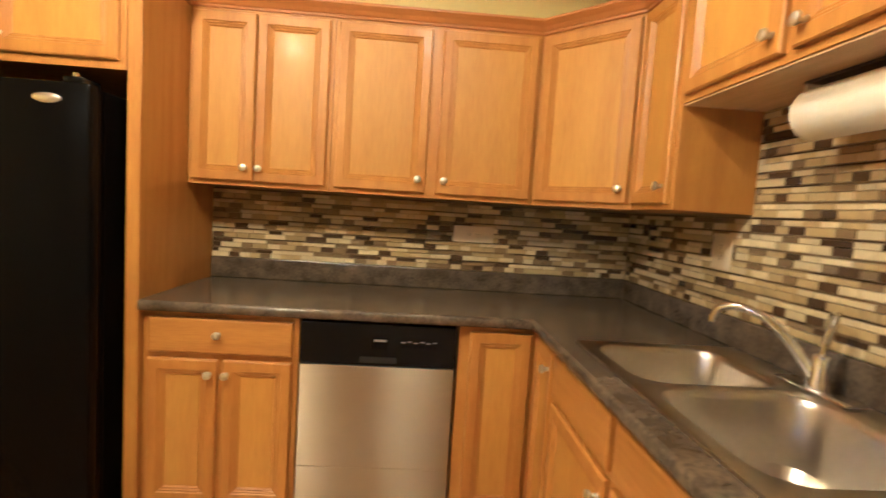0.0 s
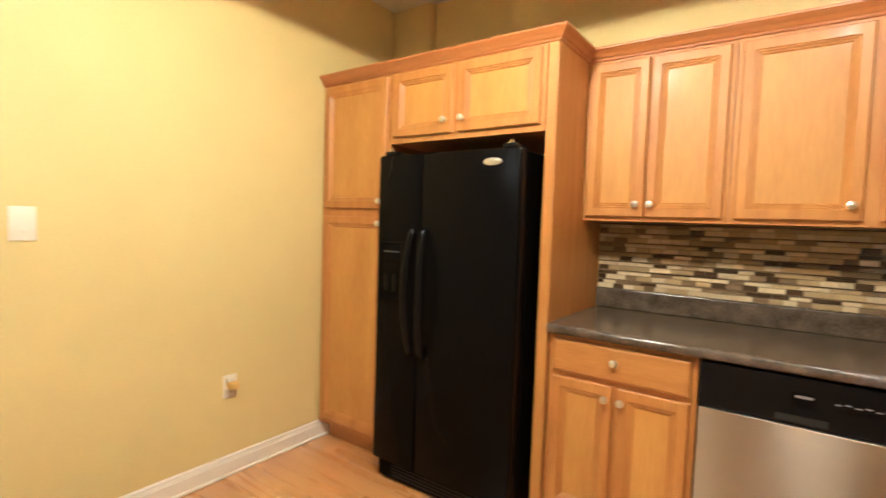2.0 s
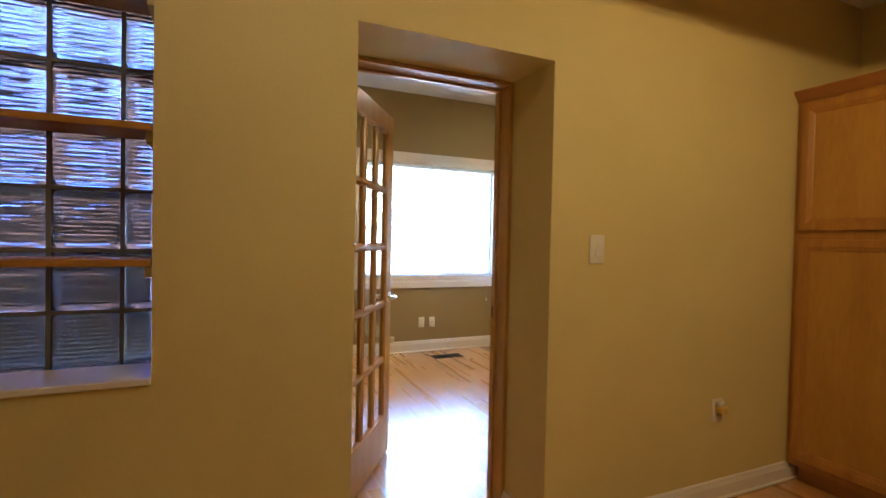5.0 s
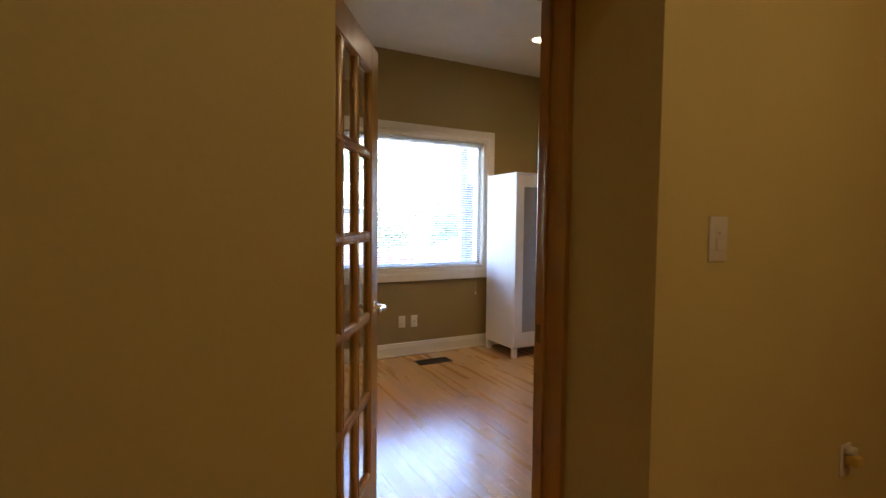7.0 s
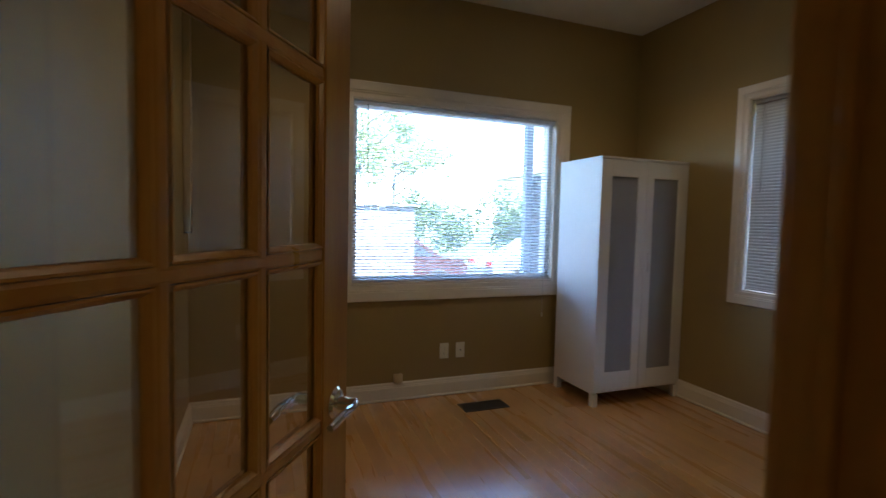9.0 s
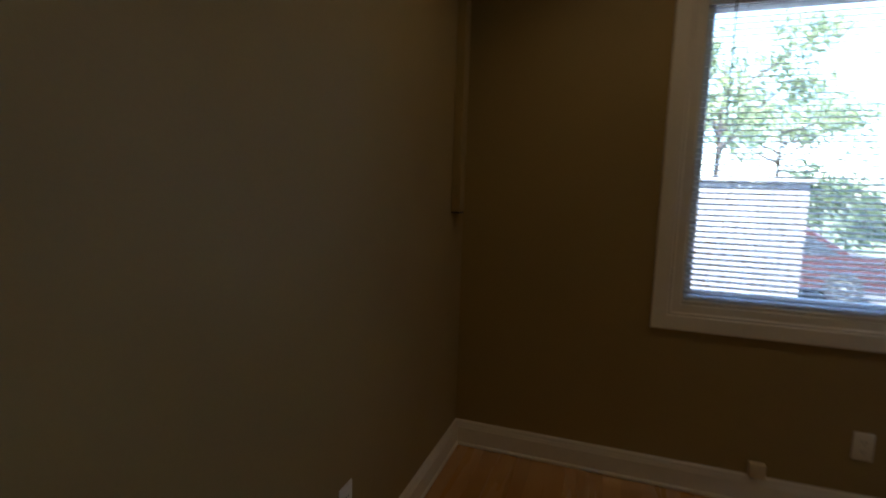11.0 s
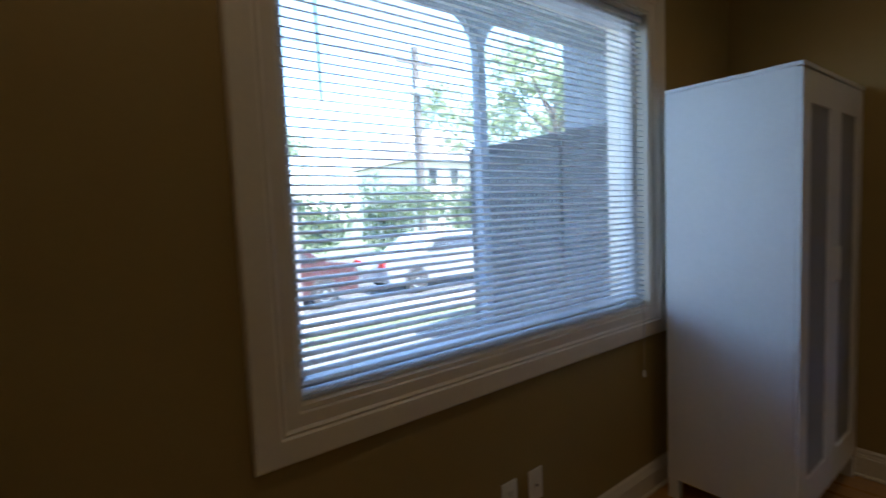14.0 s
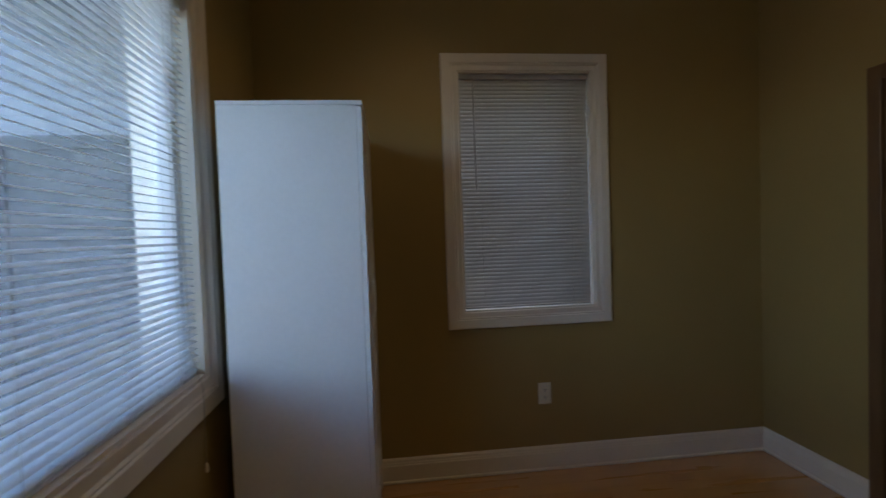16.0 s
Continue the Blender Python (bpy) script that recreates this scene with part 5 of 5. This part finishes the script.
count = 0
for u, z, ln, h, col in mosaic(rng, 1.460, KE - 0.012, 1.022, UP_BOT - 0.002):
    m = Matrix.Translation((u, -0.004, z))
    if u < 2.75 and count < 300:
        o = new("tile", tile_mesh(ln, h, col))
        o.parent = splash_n
        o.matrix_basis = m
        count += 1
    else:
        far_tile(m, ln, h, col)
turn_e = pose(0, 0, 0, 0, 0, -90)
for z0, z1, a, b in ((1.022, UP_BOT - 0.002, 0.013, 0.913), (1.022, 1.692, 0.914, 2.30)):
    for u, z, ln, h, col in mosaic(rng, a, b, z0, z1):
        far_tile(Matrix.Translation((KE - 0.004, -u, z)) @ turn_e, ln, h, col)
for col, bm in rest.items():
    tagged(link_mesh("mosaic_tiles", bm, TILE_FAR[col], splash_e), kind="stuff")

# ---- floor boards ----
BW = 0.083
board_cache = {}


def board_mesh(length, width=BW):
    key = (round(length, 3), round(width, 4))
    if key not in board_cache:
        bm = bmesh.new()
        g, e = 0.0001, 0.00015
        lo_ = [bm.verts.new((sx * (length / 2 - g), sy * (width / 2 - g), -0.0058)) for sx, sy in ((-1, -1), (1, -1), (1, 1), (-1, 1))]
        mid = [bm.verts.new((sx * (length / 2 - g), sy * (width / 2 - g), -e)) for sx, sy in ((-1, -1), (1, -1), (1, 1), (-1, 1))]
        top = [bm.verts.new((sx * (length / 2 - g - e), sy * (width / 2 - g - e), 0.0)) for sx, sy in ((-1, -1), (1, -1), (1, 1), (-1, 1))]
        for p, q in ((lo_, mid), (mid, top)):
            for i in range(4):
                bm.faces.new((p[i], p[(i + 1) % 4], q[(i + 1) % 4], q[i]))
        bm.faces.new(top)
        bmesh.ops.recalc_face_normals(bm, faces=bm.faces)
        me = bpy.data.meshes.new("floor_board")
        bm.to_mesh(me)
        bm.free()
        me.materials.append(FLOOR_WOOD)
        board_cache[key] = me
    return board_cache[key]


def lay_boards(parent, x0, x1, y0, y1, rng):
    n = max(1, round((y1 - y0) / BW))
    w = (y1 - y0) / n
    for r in range(n):
        x = x0
        first = True
        while x < x1 - 0.01:
            ln = rng.choice([0.6, 0.8, 1.0, 1.2, 1.5]) * (rng.choice([0.35, 0.6, 0.85]) if first else 1)
            first = False
            if x1 - (x + ln) < 0.25:
                ln = x1 - x
            o = new("floor_board", board_mesh(ln, w))
            o.parent = parent
            o.location = (x + ln / 2, y0 + w * (r + 0.5), 0)
            x += ln


lay_boards(floor_study, XW, CX, YS, YN, random.Random(3))
lay_boards(floor_study, CX, WX, YS, -1.85, random.Random(4))
lay_boards(floor_kitchen, WX, 0.0, D0, D1, random.Random(5))
lay_boards(floor_kitchen, 0.0, KE, -3.4, 0.0, random.Random(6))
lay_boards(floor_kitchen, 0.0, KE, KS, -3.4, random.Random(8))

# ---- outdoors ----
GZ = -0.62
tagged(link_mesh("ground", box(-160, 120, -140, 160, GZ - 0.4, GZ), GRASS), kind="structure")
tagged(link_mesh("road", box(-20.5, -11.4, -120, 120, GZ + 0.002, GZ + 0.02), ASPHALT), kind="structure")
tagged(link_mesh("pavement", box(-11.1, -9.9, -120, 120, GZ + 0.002, GZ + 0.12, bevel=0.01), CONCRETE), kind="structure")
tagged(link_mesh("porch_floor", box(-5.95, XW - 0.205, -3.4, 1.3, GZ + 0.002, -0.12), PORCH_DECK), kind="structure")

# assumed drive; its dark gravel holds the tree shade
tagged(link_mesh("driveway", box(-9.2, -5.97, -14, 5.5, GZ + 0.002, GZ + 0.02), GRAVEL), kind="structure")

# porch at the front of the house
po = thing("porch", (-5.8, -1.0, -0.12), "blue-grey painted porch with square posts and arched brackets", "porch")
PX = -5.78
for py in (0.55, -3.30):
    p = part("post", box(PX - 0.05, PX + 0.05, py - 0.05, py + 0.05, -0.12, 3.128, bevel=0.01), PORCH_PAINT, po)
    part("post_cap", box(PX - 0.058, PX + 0.058, py - 0.058, py + 0.058, 2.88, 2.94, bevel=0.01), PORCH_PAINT, p)
    part("post_base", box(PX - 0.065, PX + 0.065, py - 0.065, py + 0.065, -0.119, 0.10, bevel=0.01), PORCH_PAINT, p)
part("beam", box(PX - 0.10, PX + 0.10, -3.5, 2.54, 3.13, 3.48, bevel=0.008), PORCH_PAINT, po)
part("roof_deck", box(-6.25, XW - 0.205, -3.7, 2.55, 3.482, 3.60, bevel=0.01), PORCH_PAINT, po)
for py, s in ((0.55, -1), (0.55, 1), (-3.30, 1)):
    bm = bmesh.new()
    n, r = 10, 0.36
    pts2 = [(0, 0), (r, 0)] + [(r * (1 - math.sin(math.pi / 2 * i / n)), -r * (1 - math.cos(math.pi / 2 * i / n))) for i in range(1, n)] + [(0, -r)]
    fr_ = [bm.verts.new((PX - 0.04, py + s * (0.051 + u), 3.129 + v)) for u, v in pts2]
    bk_ = [bm.verts.new((PX + 0.04, py + s * (0.051 + u), 3.129 + v)) for u, v in pts2]
    bm.faces.new(fr_), bm.faces.new(list(reversed(bk_)))
    for i in range(len(pts2)):
        j = (i + 1) % len(pts2)
        bm.faces.new((fr_[i], fr_[j], bk_[j], bk_[i]))
    bmesh.ops.recalc_face_normals(bm, faces=bm.faces)
    part("arched_bracket", bm, PORCH_PAINT, po)

# screen fence at the porch end
pf = thing("privacy_fence", (-4.8, 0.85, GZ), "weathered grey board screen at the porch end, darkened for shade", "fence")
part("top_rail", box(-6.25, -3.74, 0.82, 0.90, 1.90, 1.98, bevel=0.006), SCREEN_WOOD, pf)
part("middle_rail", box(-6.25, -3.74, 0.85, 0.89, 1.30, 1.36, bevel=0.006), SCREEN_WOOD, pf)
part("bottom_rail", box(-6.25, -3.74, 0.85, 0.89, 0.05, 0.12, bevel=0.006), SCREEN_WOOD, pf)
for x in (-6.2, -5.12, -3.80):
    part("post", box(x - 0.045, x + 0.045, 0.80, 0.84, GZ, 1.94, bevel=0.006), SCREEN_WOOD, pf)
for i in range(26):
    x = -6.24 + i * 0.0955
    part("slat", box(x, x + 0.0945, 0.842, 0.850, -0.05, 1.93, bevel=0.002), SCREEN_WOOD, pf)

# unseen eave and board screen, added to darken the glass blocks
tagged(link_mesh("eave", box(-1.75, WX - 0.002, KS - 0.2, YS - 0.21, 2.96, 3.06), PORCH_PAINT), kind="structure")
sf = thing("shading_screen", (-2.3, -4.8, GZ), "tall dark board screen added to darken the glass blocks", "fence")
part("cap_rail", box(-2.36, -2.24, -6.6, -3.42, 2.36, 2.40, bevel=0.006), DARK_TRIM, sf)
for i in range(22):
    y = -6.58 + i * 0.143
    part("board", box(-2.31, -2.29, y, y + 0.139, GZ, 2.358, bevel=0.002), DARK_TRIM, sf)

# garden fence
gf = thing("garden_fence", (-9.3, -5.0, GZ), "weathered grey board fence beside the drive", "fence")
part("cap_rail", box(-9.36, -9.24, -13.2, 0.15, 1.60, 1.64, bevel=0.006), FENCE_WOOD, gf)
for i in range(91):
    y = -13.1 + i * 0.145
    part("board", box(-9.31, -9.29, y, y + 0.138, GZ, 1.595 + 0.006 * math.sin(i * 2.1), bevel=0.002), FENCE_WOOD, gf)

# neighbouring house
nh = thing("neighbour_house", (-3.8, 6.0, GZ), "pale sided neighbouring house with a shingle roof", "house")
NX0, NX1, NY0, NY1 = -6.38, -1.0, 2.6, 10.0
wl = part("wall", box(NX0, NX1, NY0, NY1, GZ, 5.0), SIDING, nh)
for i in range(36):
    z = GZ + 0.3 + i * 0.15
    part("siding_board", box(NX0 - 0.012, NX1 + 0.012, NY0 - 0.020, NY0 - 0.002, z, z + 0.146), SIDING, wl)
bm = bmesh.new()
ym2 = (NY0 + NY1) / 2
pr = [(NY0 - 0.5, 4.9), (ym2, 8.2), (NY1 + 0.5, 4.9), (NY1 + 0.5, 4.75), (ym2, 8.0), (NY0 - 0.5, 4.75)]
l0 = [bm.verts.new((NX0 - 0.4, y, z)) for y, z in pr]
l1 = [bm.verts.new((NX1 + 0.4, y, z)) for y, z in pr]
bm.faces.new(l0), bm.faces.new(list(reversed(l1)))
for i in range(6):
    bm.faces.new((l0[i], l0[(i + 1) % 6], l1[(i + 1) % 6], l1[i]))
bmesh.ops.recalc_face_normals(bm, faces=bm.faces)
part("roof", bm, ROOFING, nh)


def house_window(parent, x0, x1, z0, z1, y):
    f = Face((0, y, 0), (1, 0, 0), (0, -1, 0))
    w = part("window", ring(f, x0, x1, z0, z1, [(0, 0), (0, 0.04), (0.07, 0.04), (0.075, 0.01)], fill=False), TRIM, parent)
    part("pane", face_box(f, x0 + 0.07, x1 - 0.07, z0 + 0.07, z1 - 0.07, 0.004, 0.01), CAR_GLASS, w)


for x in (-2.9,):
    house_window(nh, x, x + 0.9, 2.7, 4.2, NY0 - 0.022)

# house across the road
oh = thing("white_house", (-34.0, 21.0, GZ), "white house across the road with a grey roof", "house")
part("wall", box(-40, -31, 17.5, 24.5, GZ, 5.2), TRIM, oh)
bm = bmesh.new()
l0 = [bm.verts.new((x, y, z)) for x, y, z in ((-40.5, 17.0, 5.1), (-30.5, 17.0, 5.1), (-30.5, 25.0, 5.1), (-40.5, 25.0, 5.1))]
rd_ = [bm.verts.new((-35.5, 18.5, 7.8)), bm.verts.new((-35.5, 23.5, 7.8))]
for q in ((l0[0], l0[1], rd_[0]), (l0[2], l0[3], rd_[1]), (l0[1], l0[2], rd_[1], rd_[0]), (l0[3], l0[0], rd_[0], rd_[1]), tuple(reversed(l0))):
    bm.faces.new(q)
bmesh.ops.recalc_face_normals(bm, faces=bm.faces)
part("roof", bm, PALE_ROOF, oh)
fw2 = Face((-31.0, 0, 0), (0, 1, 0), (1, 0, 0))
for y in (18.4, 20.4, 22.6):
    for z in (0.6, 3.2):
        w = part("window", ring(fw2, y, y + 1.0, z, z + 1.5, [(0, 0), (0, 0.06), (0.1, 0.06), (0.11, 0.01)], fill=False), TRIM, oh)
        part("pane", face_box(fw2, y + 0.1, y + 0.9, z + 0.1, z + 1.4, 0.004, 0.012), CAR_GLASS, w)

# utility pole
up = thing("utility_pole", (-27.5, 15.3, GZ), "wooden utility pole with a cross-arm, lamp and wires", "utility pole")
part("pole", cyl((-27.5, 15.3, GZ), (-27.5, 15.3, 11.5), 0.30, 0.24, n=14), POLE_WOOD, up, smooth=True)
part("cross_arm", box(-27.56, -27.44, 13.9, 16.7, 10.5, 10.65, bevel=0.01), POLE_WOOD, up)
for y in (14.0, 14.7, 15.9, 16.6):
    part("insulator", lathe([(0.03, 0), (0.06, 0.03), (0.03, 0.07), (0.05, 0.11), (0.02, 0.15)], (-27.5, y, 10.65), (0, 0, 1), 10), SLAT, up)
part("lamp_arm", tube(spline([(-27.4, 15.2, 7.6), (-26.8, 14.7, 8.1), (-25.9, 13.8, 8.3)], 5), 0.035, 8), NICKEL, up)
part("lamp_head", box(-26.1, -25.5, 13.35, 13.85, 8.22, 8.36, bevel=0.04), NICKEL, up)
part("transformer", lathe([(0.10, 0), (0.22, 0.04), (0.24, 0.1), (0.24, 0.75), (0.20, 0.82), (0.08, 0.86)], (-27.1, 15.3, 8.6), (0, 0, 1), 16), SLAT, up, smooth=True)
for y, z in ((14.0, 10.8), (14.7, 10.8), (15.9, 10.8), (16.6, 10.8)):
    part("wire", tube(spline([(-27.5 + (y - 15.3) * 0.2, y - 60, z + 0.4), (-27.5, y - 30, z - 0.9), (-27.5, y, z), (-27.5, y + 30, z - 0.9), (-27.5, y + 60, z + 0.4)], 8), 0.013, 5), TYRE, up)

# ---- trees and shrubs ----


def leaf_clumps(bm, rng, centre, radii, count, size):
    """Many small bent leaves scattered through uneven clumps."""
    for _ in range(count):
        d = Vector((rng.gauss(0, 1), rng.gauss(0, 1), rng.gauss(0, 1))).normalized()
        rr = rng.random() ** 0.45
        p = Vector(centre) + Vector((d.x * radii[0], d.y * radii[1], d.z * radii[2])) * rr
        n = Vector((rng.gauss(0, 1), rng.gauss(0, 1), rng.gauss(0, 1) + 0.6)).normalized()
        t = n.orthogonal().normalized()
        b = n.cross(t)
        a = rng.random() * 6.28
        t, b = t * math.cos(a) + b * math.sin(a), b * math.cos(a) - t * math.sin(a)
        s = size * (0.6 + 0.8 * rng.random())
        v = [bm.verts.new(p - t * s), bm.verts.new(p + b * s * 0.45 + n * s * 0.12), bm.verts.new(p + t * s), bm.verts.new(p - b * s * 0.45 + n * s * 0.12)]
        bm.faces.new(v)


def tree(x, y, height, spread, seed, label, leaf=None, leaves=2600, size=0.20):
    rng = random.Random(seed)
    t = thing("tree", (x, y, GZ), label, "tree")
    lean = Vector((rng.uniform(-0.4, 0.4), rng.uniform(-0.4, 0.4), 0))
    base, crown = Vector((x, y, GZ)), Vector((x, y, GZ + height * 0.42)) + lean
    bm = tube(spline([base, base.lerp(crown, 0.5) + Vector((0.1, -0.08, 0)), crown, crown + Vector((0, 0, height * 0.4))], 5), [height * 0.022 * (1 - 0.05 * i) for i in range(16)], 10)
    tips = []
    for i in range(9):
        a = i * 2.4 + rng.random()
        s0 = crown + Vector((0, 0, height * 0.035 * i))
        ln = spread * (0.55 + 0.5 * rng.random())
        tip = s0 + Vector((math.cos(a) * ln, math.sin(a) * ln, height * (0.08 + 0.20 * rng.random())))
        lb = tube(spline([s0, s0.lerp(tip, 0.5) + Vector((0, 0, -0.15)), tip], 4), [height * 0.009 * (1 - 0.09 * k) for k in range(9)], 7)
        me = bpy.data.meshes.new("limb_tmp")
        lb.to_mesh(me)
        lb.free()
        bm.from_mesh(me)
        bpy.data.meshes.remove(me)
        tips.append(tip)
    part("trunk", bm, BARK, t, smooth=True)
    bm = bmesh.new()
    for p in tips + [crown + Vector((0, 0, height * 0.42))]:
        for _ in range(3):
            q = p + Vector((rng.gauss(0, spread * 0.18), rng.gauss(0, spread * 0.18), rng.gauss(0, height * 0.06)))
            r = spread * (0.22 + 0.2 * rng.random())
            leaf_clumps(bm, rng, q, (r, r, r * 0.7), leaves // 30, size)
    part("crown", bm, leaf or LEAF, t)
    return t


def shrub(x, y, w, h, seed, label, leaves=1500, z=GZ, size=0.055):
    rng = random.Random(seed)
    t = thing("shrub", (x, y, z), label, "shrub")
    bm = bmesh.new()
    for i in range(6):
        a = i * 1.05 + rng.random()
        me = bpy.data.meshes.new("stem_tmp")
        lb = tube([(x, y, z), (x + math.cos(a) * w * 0.15, y + math.sin(a) * w * 0.15, z + h * 0.4), (x + math.cos(a) * w * 0.3, y + math.sin(a) * w * 0.3, z + h * 0.8)], [0.02, 0.014, 0.006], 6)
        lb.to_mesh(me)
        lb.free()
        bm.from_mesh(me)
        bpy.data.meshes.remove(me)
    part("stems", bm, BARK, t)
    bm = bmesh.new()
    for i in range(9):
        q = (x + rng.gauss(0, w * 0.22), y + rng.gauss(0, w * 0.22), z + h * (0.25 + 0.6 * rng.random()))
        r = w * (0.2 + 0.14 * rng.random())
        leaf_clumps(bm, rng, q, (r, r, r * 0.8), leaves // 9, size)
    part("foliage", bm, LEAF_DARK, t)
    return t


shrub(-23.0, 5.0, 4.0, 3.4, 11, "leafy green shrub across the road", 2600, size=0.13)
shrub(-22.6, 10.2, 5.2, 3.9, 12, "dense green shrub across the road", 3600, size=0.13)
shrub(-22.4, 15.5, 5.4, 4.0, 13, "dense green shrub beside the utility pole", 3200, size=0.13)
tree(-24, -6.5, 11, 4.2, 21, "tall leafy street tree with an open crown")
tree(-29, 2.5, 10, 3.8, 22, "leafy tree across the road")
tree(-30, 22.0, 12, 4.5, 23, "tall leafy tree behind the utility pole")
tree(-22, 25.0, 11, 4.4, 24, "leafy street tree with an open crown")
tree(-38, 7.0, 9, 4.2, 25, "leafy tree beside the white house")
tree(-33, -12.0, 11, 4.6, 26, "leafy tree across the road")
tree(-14.0, 11.5, 8, 3.0, 27, "young leafy tree on the verge", size=0.14)

# ---- parked cars ----


def car(x, y, label, paint):
    t = thing("parked_car", (x, y, GZ + 0.02), label, "car")
    z0 = GZ + 0.02
    side = [(-2.15, 0.32), (-2.2, 0.62), (-2.1, 0.86), (-1.25, 0.95), (-0.62, 1.38), (0.75, 1.42), (1.45, 0.98), (2.05, 0.92), (2.2, 0.70), (2.18, 0.32)]
    bm = bmesh.new()
    loops = []
    for xs, k in ((-0.86, 1.0), (-0.80, 1.03), (0.80, 1.03), (0.86, 1.0)):
        loops.append([bm.verts.new((x + xs * (0.86 if h > 1.0 else 1.0), y + s * (1.0 if abs(xs) < 0.85 else 0.985), z0 + (h * k if h > 1.0 else h))) for s, h in side])
    n = len(side)
    for a, b in zip(loops, loops[1:]):
        for i in range(n):
            bm.faces.new((a[i], a[(i + 1) % n], b[(i + 1) % n], b[i]))
    bm.faces.new(loops[0]), bm.faces.new(list(reversed(loops[-1])))
    bmesh.ops.recalc_face_normals(bm, faces=bm.faces)
    body = part("body", bm, paint, t, smooth=True)
    for xs in (-1, 1):
        gl = bmesh.new()
        q = [(-1.0, 0.99), (-0.55, 1.33), (0.70, 1.36), (1.22, 1.0)]
        vs = [gl.verts.new((x + xs * (0.868 if h < 1.1 else 0.752), y + s, z0 + h)) for s, h in q]
        vs2 = [gl.verts.new((v.co.x - xs * 0.01, v.co.y, v.co.z)) for v in vs]
        gl.faces.new(vs), gl.faces.new(list(reversed(vs2)))
        for i in range(4):
            gl.faces.new((vs[i], vs[(i + 1) % 4], vs2[(i + 1) % 4], vs2[i]))
        bmesh.ops.recalc_face_normals(gl, faces=gl.faces)
        part("side_window", gl, CAR_GLASS, body)
        part("tail_light", box(x + xs * 0.62 - 0.13, x + xs * 0.62 + 0.13, y - 2.215, y - 2.13, z0 + 0.68, z0 + 0.82, bevel=0.01), TAIL_RED, body)
        for s in (-1.35, 1.35):
            w = part("wheel", lathe([(0.18, 0), (0.30, 0.0), (0.33, 0.03), (0.33, 0.17), (0.30, 0.20), (0.18, 0.20)], (x + xs * 0.70, y + s, z0 + 0.33), (xs, 0, 0), 24), TYRE, t, smooth=True)
            part("rim", lathe([(0.05, 0.19), (0.17, 0.195), (0.18, 0.205), (0.12, 0.19), (0.03, 0.205)], (x + xs * 0.70, y + s, z0 + 0.33), (xs, 0, 0), 20), NICKEL, w, smooth=True)
    return t


car(-12.9, 5.4, "silver saloon car parked at the kerb", CAR_SILVER)
car(-12.9, 0.3, "dark red car parked at the kerb", CAR_RED)
car(-12.9, 10.6, "silver estate car parked at the kerb", CAR_SILVER)
